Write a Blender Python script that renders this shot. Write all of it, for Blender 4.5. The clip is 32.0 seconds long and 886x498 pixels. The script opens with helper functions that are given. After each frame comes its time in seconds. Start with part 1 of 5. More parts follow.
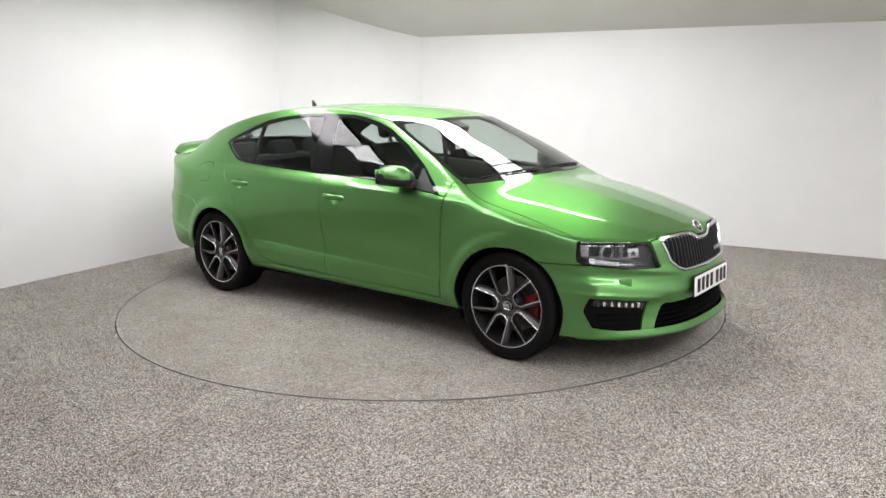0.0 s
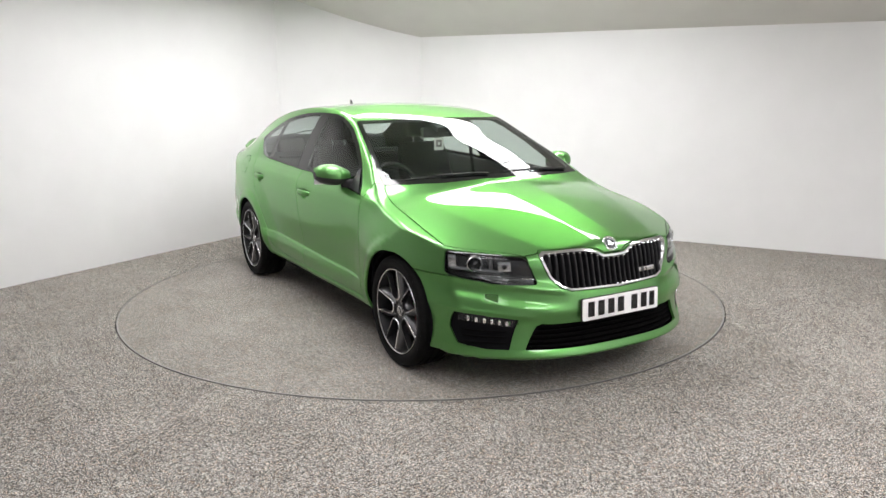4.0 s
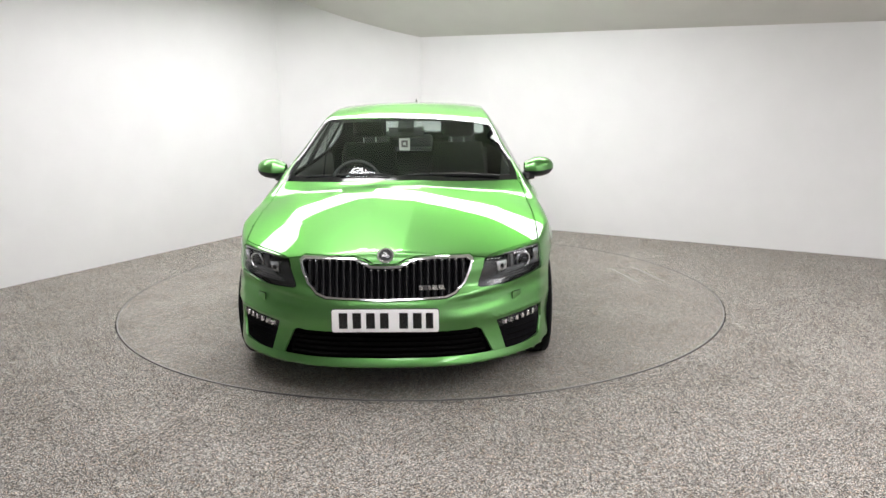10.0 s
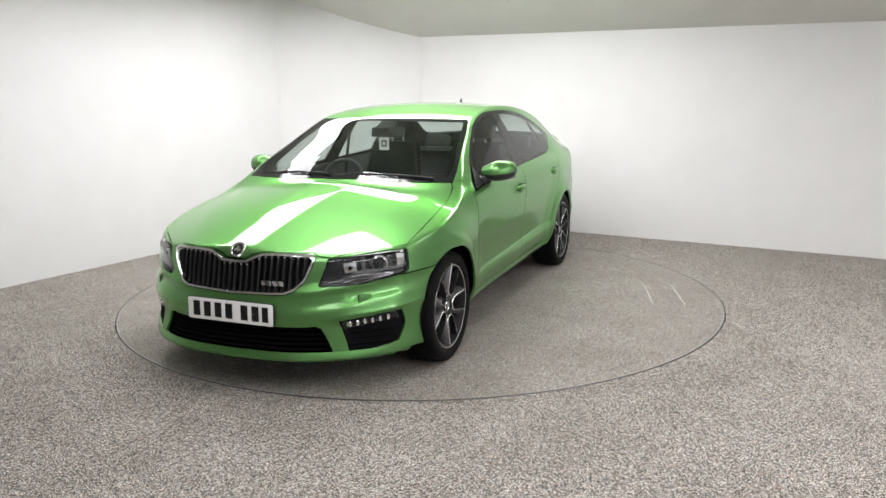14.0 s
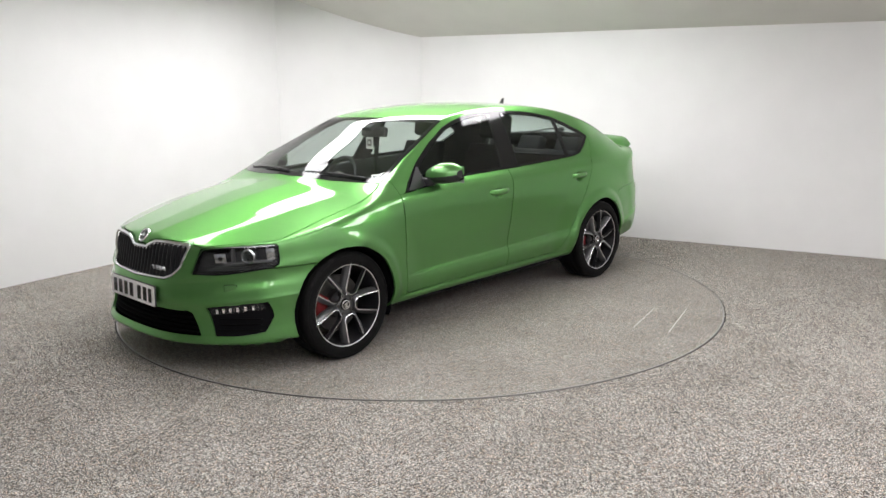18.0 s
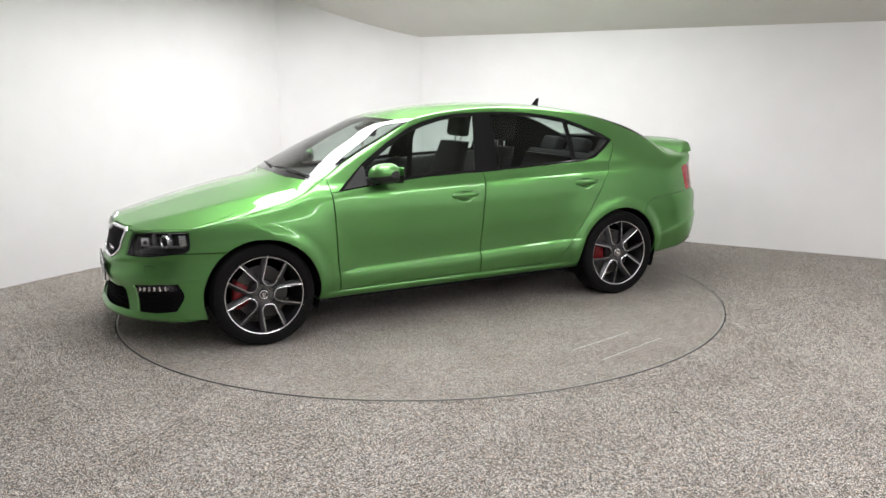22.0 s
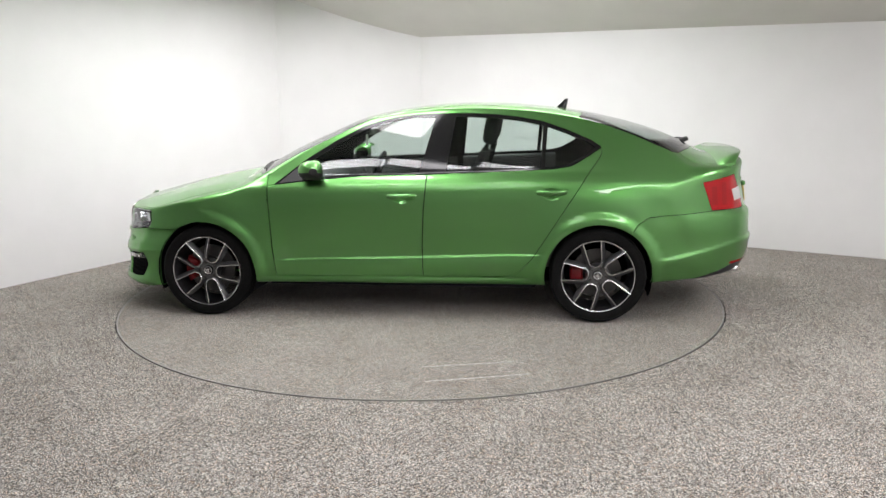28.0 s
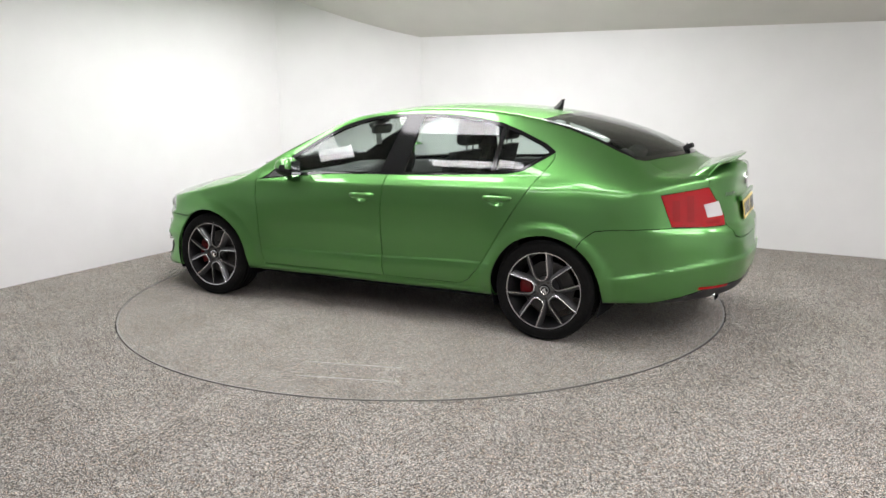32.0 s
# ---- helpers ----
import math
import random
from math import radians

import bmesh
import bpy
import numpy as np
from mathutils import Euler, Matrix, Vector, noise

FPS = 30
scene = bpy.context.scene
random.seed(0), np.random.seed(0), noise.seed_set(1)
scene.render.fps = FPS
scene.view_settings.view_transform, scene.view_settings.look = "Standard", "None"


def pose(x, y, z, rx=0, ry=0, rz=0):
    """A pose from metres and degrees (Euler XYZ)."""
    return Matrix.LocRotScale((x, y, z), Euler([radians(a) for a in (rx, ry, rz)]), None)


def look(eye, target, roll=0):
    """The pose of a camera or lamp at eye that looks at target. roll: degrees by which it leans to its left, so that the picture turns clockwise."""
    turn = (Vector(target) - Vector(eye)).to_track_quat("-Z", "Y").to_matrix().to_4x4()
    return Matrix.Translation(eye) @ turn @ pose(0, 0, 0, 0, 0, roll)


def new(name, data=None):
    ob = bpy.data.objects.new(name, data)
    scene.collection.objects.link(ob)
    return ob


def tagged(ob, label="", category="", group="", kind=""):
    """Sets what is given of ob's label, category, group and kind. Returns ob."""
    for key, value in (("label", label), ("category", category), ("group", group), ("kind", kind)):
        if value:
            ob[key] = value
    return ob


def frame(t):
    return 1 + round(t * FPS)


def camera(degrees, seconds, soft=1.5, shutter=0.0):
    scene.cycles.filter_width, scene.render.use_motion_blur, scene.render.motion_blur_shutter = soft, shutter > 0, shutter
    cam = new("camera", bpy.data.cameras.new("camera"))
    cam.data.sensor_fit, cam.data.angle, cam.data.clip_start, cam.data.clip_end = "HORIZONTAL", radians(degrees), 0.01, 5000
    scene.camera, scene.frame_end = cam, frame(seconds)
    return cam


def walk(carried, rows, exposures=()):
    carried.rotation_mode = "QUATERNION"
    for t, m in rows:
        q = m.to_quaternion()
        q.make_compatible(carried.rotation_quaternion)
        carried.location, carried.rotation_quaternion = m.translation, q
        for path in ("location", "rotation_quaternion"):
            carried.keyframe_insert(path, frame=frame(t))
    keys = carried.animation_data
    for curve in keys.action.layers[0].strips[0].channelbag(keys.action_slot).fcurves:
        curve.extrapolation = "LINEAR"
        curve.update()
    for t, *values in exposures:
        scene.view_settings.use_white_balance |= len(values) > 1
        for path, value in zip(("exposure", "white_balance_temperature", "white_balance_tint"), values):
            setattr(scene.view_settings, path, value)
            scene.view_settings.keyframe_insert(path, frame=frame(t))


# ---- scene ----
cam = camera(59.21, 32.0, soft=1.5)
EYE = (0.0, -5.927, 1.528)
YAW, PITCH = 0.0268, -0.1998
VIEW = look(EYE, (EYE[0] + math.sin(YAW) * math.cos(PITCH), EYE[1] + math.cos(YAW) * math.cos(PITCH), EYE[2] + math.sin(PITCH)), -0.55)
walk(cam, [(0.0, VIEW), (32.0, VIEW)], [(0.0, 0.0), (32.0, 0.0)])

# the turntable's turn, and where the car stands on it (front axle centre from the pivot)
TURN_START, TURN_RATE = -39.89, -5.273
CAR_X, CAR_Y = 1.410, -0.083
TABLE_R = 2.235
ROOM = radians(-32.3)  # the way the back wall runs


# ---- light ----
world = bpy.data.worlds.new("world")
scene.world = world
world.use_nodes = True
world.node_tree.nodes["Background"].inputs[0].default_value = (0.9, 0.95, 1.0, 1)
world.node_tree.nodes["Background"].inputs[1].default_value = 0.02


# ---- materials ----
def material(name, colour, rough=0.5, metal=0.0, coat=0.0, spec=0.5):
    m = bpy.data.materials.new(name)
    m.use_nodes = True
    b = m.node_tree.nodes["Principled BSDF"]
    b.inputs["Base Color"].default_value = (*colour, 1)
    b.inputs["Roughness"].default_value = rough
    b.inputs["Metallic"].default_value = metal
    b.inputs["Coat Weight"].default_value = coat
    b.inputs["Coat Roughness"].default_value = 0.02
    b.inputs["Specular IOR Level"].default_value = spec
    return m


def nd(m, kind, **sets):
    n = m.node_tree.nodes.new(kind)
    for k, v in sets.items():
        n.inputs[k.replace("_", " ")].default_value = v
    return n


def wire(m, a, b):
    m.node_tree.links.new(a, b)


def bsdf(m):
    return m.node_tree.nodes["Principled BSDF"]


def ramp(m, stops):
    n = m.node_tree.nodes.new("ShaderNodeValToRGB")
    e = n.color_ramp.elements
    while len(e) < len(stops):
        e.new(0.5)
    for el, (p, c) in zip(e, stops):
        el.position, el.color = p, (*c, 1)
    return n


def coords(m, scale=1.0):
    t = m.node_tree.nodes.new("ShaderNodeTexCoord")
    mp = m.node_tree.nodes.new("ShaderNodeMapping")
    mp.inputs["Scale"].default_value = (scale, scale, scale)
    wire(m, t.outputs["Object"], mp.inputs["Vector"])
    return mp.outputs["Vector"]


def grained(m, scale, stops, bump=0.0, dist=0.001, detail=4.0, rough=None):
    """Colour and relief from one noise."""
    v = coords(m)
    n = nd(m, "ShaderNodeTexNoise", Scale=scale, Detail=detail)
    wire(m, v, n.inputs["Vector"])
    if stops:
        r = ramp(m, stops)
        wire(m, n.outputs["Fac"], r.inputs["Fac"])
        wire(m, r.outputs["Color"], bsdf(m).inputs["Base Color"])
    if bump:
        b = nd(m, "ShaderNodeBump", Strength=bump, Distance=dist)
        wire(m, n.outputs["Fac"], b.inputs["Height"])
        wire(m, b.outputs["Normal"], bsdf(m).inputs["Normal"])
    if rough:
        mr = m.node_tree.nodes.new("ShaderNodeMapRange")
        mr.inputs["To Min"].default_value, mr.inputs["To Max"].default_value = rough
        wire(m, n.outputs["Fac"], mr.inputs["Value"])
        wire(m, mr.outputs["Result"], bsdf(m).inputs["Roughness"])
    return m


def carpet_material(name, warm, pale=0.0):
    m = material(name, (0.3, 0.28, 0.26), 0.95, spec=0.15)
    v = coords(m)
    fine = nd(m, "ShaderNodeTexVoronoi", Scale=295.0)
    wire(m, v, fine.inputs["Vector"])
    tones = [(0.14, 0.010), (0.34, 0.105), (0.60, 0.245), (0.82, 0.76)]
    tones = [(p, g + (0.30 - g) * pale) for p, g in tones]
    cell = ramp(m, [(p, (g, g * 0.972, g * 0.925)) for p, g in tones])
    sep = m.node_tree.nodes.new("ShaderNodeSeparateColor")
    wire(m, fine.outputs["Color"], sep.inputs["Color"])
    # bigger loops among the fine ones, some of them rust-brown
    loop = nd(m, "ShaderNodeTexVoronoi", Scale=175.0)
    wire(m, v, loop.inputs["Vector"])
    tuft = m.node_tree.nodes.new("ShaderNodeSeparateColor")
    wire(m, loop.outputs["Color"], tuft.inputs["Color"])
    blend = m.node_tree.nodes.new("ShaderNodeMix")
    blend.inputs[0].default_value = 0.2
    wire(m, sep.outputs["Red"], blend.inputs[2])
    wire(m, tuft.outputs["Red"], blend.inputs[3])
    wire(m, blend.outputs[0], cell.inputs["Fac"])
    rust = ramp(m, [(0.80, (1.0, 1.0, 1.0)), (0.86, (1.12, 0.93, 0.80))])
    wire(m, tuft.outputs["Green"], rust.inputs["Fac"])
    patch = nd(m, "ShaderNodeTexNoise", Scale=2.3, Detail=5.0, Roughness=0.65)
    wire(m, v, patch.inputs["Vector"])
    worn = ramp(m, [(0.3, (0.80 * warm, 0.78 * warm, 0.75 * warm)), (0.62, (1.0 * warm, 0.99 * warm, 0.97 * warm))])
    wire(m, patch.outputs["Fac"], worn.inputs["Fac"])
    mx = m.node_tree.nodes.new("ShaderNodeMix")
    mx.data_type, mx.blend_type = "RGBA", "MULTIPLY"
    mx.inputs[0].default_value = 1.0
    tint = m.node_tree.nodes.new("ShaderNodeMix")
    tint.data_type, tint.blend_type = "RGBA", "MULTIPLY"
    tint.inputs[0].default_value = 1.0
    wire(m, cell.outputs["Color"], tint.inputs[6])
    wire(m, rust.outputs["Color"], tint.inputs[7])
    wire(m, tint.outputs[2], mx.inputs[6])
    wire(m, worn.outputs["Color"], mx.inputs[7])
    wire(m, mx.outputs[2], bsdf(m).inputs["Base Color"])
    b = nd(m, "ShaderNodeBump", Strength=0.6, Distance=0.004)
    wire(m, sep.outputs["Green"], b.inputs["Height"])
    wire(m, b.outputs["Normal"], bsdf(m).inputs["Normal"])
    return m


def paint_material():
    m = material("green_metallic_paint", (0.05, 0.25, 0.03), 0.33, 0.9, 1.0, 0.4)
    bsdf(m).inputs["Specular Tint"].default_value = (0.45, 0.85, 0.35, 1)
    v = coords(m)
    n = nd(m, "ShaderNodeTexVoronoi", Scale=1400.0)
    wire(m, v, n.inputs["Vector"])
    r = ramp(m, [(0.0, (0.050, 0.220, 0.032)), (1.0, (0.075, 0.302, 0.048))])
    sep = m.node_tree.nodes.new("ShaderNodeSeparateColor")
    wire(m, n.outputs["Color"], sep.inputs["Color"])
    wire(m, sep.outputs["Red"], r.inputs["Fac"])
    wire(m, r.outputs["Color"], bsdf(m).inputs["Base Color"])
    # pale mica flakes among the green ones
    nodes = m.node_tree.nodes
    flake = nodes.new("ShaderNodeBsdfGlossy")
    flake.inputs["Color"].default_value = (0.80, 0.92, 0.70, 1)
    flake.inputs["Roughness"].default_value = 0.46
    mix = nodes.new("ShaderNodeMixShader")
    mix.inputs[0].default_value = 0.065
    wire(m, bsdf(m).outputs[0], mix.inputs[1])
    wire(m, flake.outputs[0], mix.inputs[2])
    wire(m, mix.outputs[0], nodes["Material Output"].inputs["Surface"])
    return m


def glass_material(name, tint, gloss=1.0):
    m = bpy.data.materials.new(name)
    m.use_nodes = True
    nodes = m.node_tree.nodes
    nodes.remove(nodes["Principled BSDF"])
    clear = nodes.new("ShaderNodeBsdfTransparent")
    clear.inputs["Color"].default_value = (*tint, 1)
    shine = nodes.new("ShaderNodeBsdfGlossy")
    shine.inputs["Roughness"].default_value = 0.005
    # thin pane: the same gloss from within and from without
    facing = nodes.new("ShaderNodeLayerWeight")
    facing.inputs["Blend"].default_value = 0.5
    power = nodes.new("ShaderNodeMath")
    power.operation = "POWER"
    power.inputs[1].default_value = 4.6
    wire(m, facing.outputs["Facing"], power.inputs[0])
    fres = nodes.new("ShaderNodeMath")
    fres.operation = "MULTIPLY_ADD"
    fres.inputs[1].default_value = 0.94
    fres.inputs[2].default_value = 0.048 * gloss
    wire(m, power.outputs[0], fres.inputs[0])
    mix = nodes.new("ShaderNodeMixShader")
    wire(m, fres.outputs[0], mix.inputs[0])
    wire(m, clear.outputs[0], mix.inputs[1])
    wire(m, shine.outputs[0], mix.inputs[2])
    wire(m, mix.outputs[0], nodes["Material Output"].inputs["Surface"])
    return m


def glow_material(name, colour, strength):
    m = material(name, colour)
    b = bsdf(m)
    b.inputs["Emission Color"].default_value = (*colour, 1)
    b.inputs["Emission Strength"].default_value = strength
    return m


PAINT = paint_material()
GLASS = glass_material("window_glass", (0.72, 0.79, 0.76), 1.06)
SCREEN = glass_material("windscreen_glass", (0.80, 0.86, 0.83), 1.06)
LENS = glass_material("lamp_lens", (0.85, 0.87, 0.88), 0.98)
BLACK = grained(material("black_plastic", (0.012, 0.012, 0.013), 0.45), 600, [(0.3, (0.010, 0.010, 0.011)), (0.7, (0.017, 0.017, 0.018))], 0.15, 0.0005)
GLOSS_BLACK = material("gloss_black", (0.006, 0.006, 0.007), 0.06)
# near-black copy of the wheel paint: shade behind the spokes put into the colour
SHADED_WHEEL = material("shade_darkened_wheel", (0.02, 0.02, 0.022), 0.5, 0.4)
RUBBER = grained(material("rubber", (0.005, 0.005, 0.005), 0.7, spec=0.12), 90, [(0.3, (0.004, 0.004, 0.004)), (0.7, (0.008, 0.008, 0.008))], 0.2, 0.0008)
FRAME_BLACK = grained(material("gloss_black_trim", (0.006, 0.006, 0.007), 0.10, spec=0.35), 500, [(0.3, (0.005, 0.005, 0.006)), (0.7, (0.008, 0.008, 0.009))])
SLAT_BLACK = material("satin_black_slat", (0.007, 0.007, 0.008), 0.4, spec=0.3)
MESH_BLACK = material("matt_black_mesh", (0.003, 0.003, 0.003), 0.8, spec=0.06)
LAMP_GREY = material("grey_lamp_housing", (0.045, 0.045, 0.048), 0.25, 0.5)
LINER = material("dark_liner", (0.006, 0.006, 0.007), 0.95, spec=0.1)
CHROME = material("chrome", (0.82, 0.83, 0.85), 0.10, 1.0)
SILVER = grained(material("polished_aluminium", (0.72, 0.73, 0.75), 0.22, 1.0), 300, None, rough=(0.16, 0.3))
ANTHRACITE = grained(material("anthracite_paint", (0.12, 0.122, 0.126), 0.34, 0.7, 0.5), 900, [(0.3, (0.10, 0.102, 0.106)), (0.7, (0.15, 0.152, 0.157))])
# disc and caliper are also coloured darker for the shade inside the wheel
STEEL = grained(material("brake_steel", (0.09, 0.088, 0.085), 0.5, 0.8), 120, None, rough=(0.3, 0.5))
CALIPER = material("red_caliper_paint", (0.19, 0.005, 0.008), 0.5, coat=0.1)
CLOTH = grained(material("dark_seat_cloth", (0.014, 0.014, 0.016), 0.9, spec=0.2), 400, [(0.3, (0.009, 0.009, 0.010)), (0.7, (0.021, 0.021, 0.023))], 0.4, 0.001)
RED_LENS = material("red_lamp_plastic", (0.38, 0.003, 0.006), 0.08, coat=0.2, spec=0.3)
DARK_RED = material("dark_red_lamp_plastic", (0.30, 0.0025, 0.005), 0.10, coat=0.2, spec=0.3)
WHITE_LENS = material("clear_lamp_plastic", (0.60, 0.58, 0.58), 0.12, coat=1.0)
PLATE_WHITE = material("white_reflective_plate", (0.90, 0.90, 0.89), 0.3)
PLATE_YELLOW = material("yellow_reflective_plate", (0.80, 0.62, 0.16), 0.35)
WALL = grained(material("white_wall_paint", (0.77, 0.77, 0.765), 0.75, spec=0.25), 3.0, [(0.3, (0.755, 0.755, 0.75)), (0.7, (0.785, 0.785, 0.78))], 0.03, 0.002)
BACK_WALL = grained(material("pale_grey_wall_paint", (0.55, 0.55, 0.55), 0.8, spec=0.2), 3.0, [(0.3, (0.53, 0.53, 0.53)), (0.7, (0.57, 0.57, 0.57))], 0.03, 0.002)
CEILING = grained(material("matt_grey_ceiling_paint", (0.70, 0.69, 0.65), 0.9, spec=0.1), 2.5, [(0.3, (0.68, 0.67, 0.63)), (0.7, (0.72, 0.71, 0.67))])
CARPET = carpet_material("speckled_grey_carpet", 1.10)
CARPET_TABLE = carpet_material("speckled_worn_carpet", 1.12, 0.35)


# ---- helpers for meshes ----
def mesh_of(name, verts, faces, mat, smooth=True, normals=None):
    me = bpy.data.meshes.new(name)
    me.from_pydata([tuple(v) for v in verts], [], [tuple(f) for f in faces])
    me.materials.append(mat)
    if smooth:
        me.polygons.foreach_set("use_smooth", [True] * len(me.polygons))
    if normals is not None:
        me.normals_split_custom_set_from_vertices([tuple(n) for n in normals])
    me.update()
    return me


def part(name, bm, mat, parent=None, label=""):
    """One mesh object from a bmesh (or a mesh) under a thing or a part."""
    if isinstance(bm, bpy.types.Mesh):
        me = bm
    else:
        bmesh.ops.recalc_face_normals(bm, faces=bm.faces)
        me = bpy.data.meshes.new(name)
        bm.to_mesh(me)
        bm.free()
        me.materials.append(mat)
    ob = new(name, me)
    ob.parent = parent
    if label:
        ob["label"] = label
    return ob


def soften(bm, angle=35):
    for f in bm.faces:
        f.smooth = True
    for e in bm.edges:
        if len(e.link_faces) != 2 or e.calc_face_angle(0) > radians(angle):
            e.smooth = False
    return bm


def box(x0, x1, y0, y1, z0, z1, bevel=0.0, seg=2):
    bm = bmesh.new()
    bmesh.ops.create_cube(bm, size=1.0)
    bmesh.ops.scale(bm, vec=(x1 - x0, y1 - y0, z1 - z0), verts=bm.verts)
    bmesh.ops.translate(bm, vec=((x0 + x1) / 2, (y0 + y1) / 2, (z0 + z1) / 2), verts=bm.verts)
    if bevel:
        bmesh.ops.bevel(bm, geom=list(bm.edges), offset=bevel, segments=seg, profile=0.6, affect="EDGES")
        soften(bm)
    return bm


def turned(profile, n=64, angle=35, axis="y"):
    """A body turned about the y axis from (radius, y) points, closed where the profile is."""
    bm = bmesh.new()
    rings = []
    for r, y in profile:
        rings.append([bm.verts.new((r * math.cos(2 * math.pi * i / n), y, r * math.sin(2 * math.pi * i / n))) for i in range(n)])
    for a, b in zip(rings, rings[1:]):
        for i in range(n):
            j = (i + 1) % n
            bm.faces.new((a[i], a[j], b[j], b[i]))
    bmesh.ops.remove_doubles(bm, verts=bm.verts, dist=1e-5)
    bmesh.ops.recalc_face_normals(bm, faces=bm.faces)
    return soften(bm, angle)


def prism(points, depth, to_world, bevel=0.0):
    """A plate of some depth from a flat outline; to_world maps (u, v, w) into space."""
    bm = bmesh.new()
    a = [bm.verts.new(to_world(u, v, 0)) for u, v in points]
    b = [bm.verts.new(to_world(u, v, depth)) for u, v in points]
    bm.faces.new(a), bm.faces.new(b[::-1])
    n = len(points)
    for i in range(n):
        bm.faces.new((a[i], b[i], b[(i + 1) % n], a[(i + 1) % n]))
    bmesh.ops.recalc_face_normals(bm, faces=bm.faces)
    if bevel:
        bmesh.ops.bevel(bm, geom=list(bm.edges), offset=bevel, segments=2, profile=0.6, affect="EDGES")
    return soften(bm)


def tube(points, radius, n=8):
    """A round bar through points."""
    bm = bmesh.new()
    pts = [Vector(p) for p in points]
    rings = []
    for i, p in enumerate(pts):
        d = (pts[min(i + 1, len(pts) - 1)] - pts[max(i - 1, 0)]).normalized()
        s = d.cross(Vector((0, 0, 1)) if abs(d.z) < 0.9 else Vector((1, 0, 0))).normalized()
        u = s.cross(d)
        r = radius(i / (len(pts) - 1)) if callable(radius) else radius
        rings.append([bm.verts.new(p + s * (r * math.cos(2 * math.pi * k / n)) + u * (r * math.sin(2 * math.pi * k / n))) for k in range(n)])
    for a, b in zip(rings, rings[1:]):
        for k in range(n):
            bm.faces.new((a[k], a[(k + 1) % n], b[(k + 1) % n], b[k]))
    bm.faces.new(rings[0][::-1]), bm.faces.new(rings[-1])
    bmesh.ops.recalc_face_normals(bm, faces=bm.faces)
    return soften(bm, 50)


# ---- the room ----
def room_point(u, v, z):
    """u along the back wall, v from it towards the viewer, from the corner."""
    c, s = math.cos(ROOM), math.sin(ROOM)
    return (CORNER[0] + c * u + s * v, CORNER[1] + s * u - c * v, z)


CORNER = (-0.976, 4.119)


U1, V1, TOP, CHAMFER = 8.6, 10.4, 3.30, 1.17


def wall(name, a, b, z1, label, mat=WALL, thick=0.12):
    """An upright wall whose inner face runs from a to b (u, v), built outward."""
    (u0, v0), (u1, v1) = a, b
    du, dv = u1 - u0, v1 - v0
    ln = math.hypot(du, dv)
    nu, nv = dv / ln * thick, -du / ln * thick
    bm = bmesh.new()
    ring = [(u0, v0), (u1, v1), (u1 + nu, v1 + nv), (u0 + nu, v0 + nv)]
    lo = [bm.verts.new(room_point(u, v, -0.02)) for u, v in ring]
    hi = [bm.verts.new(room_point(u, v, z1)) for u, v in ring]
    bm.faces.new(lo), bm.faces.new(hi[::-1])
    for i in range(4):
        bm.faces.new((lo[i], hi[i], hi[(i + 1) % 4], lo[(i + 1) % 4]))
    return tagged(part(name, bm, mat), label, "wall", kind="structure")


def cove(v):
    """Height of the ceiling over the back wall's foot, as it sweeps up into the room."""
    return min(2.148 + 0.25 * v + 0.13 * v * v, 2.545)


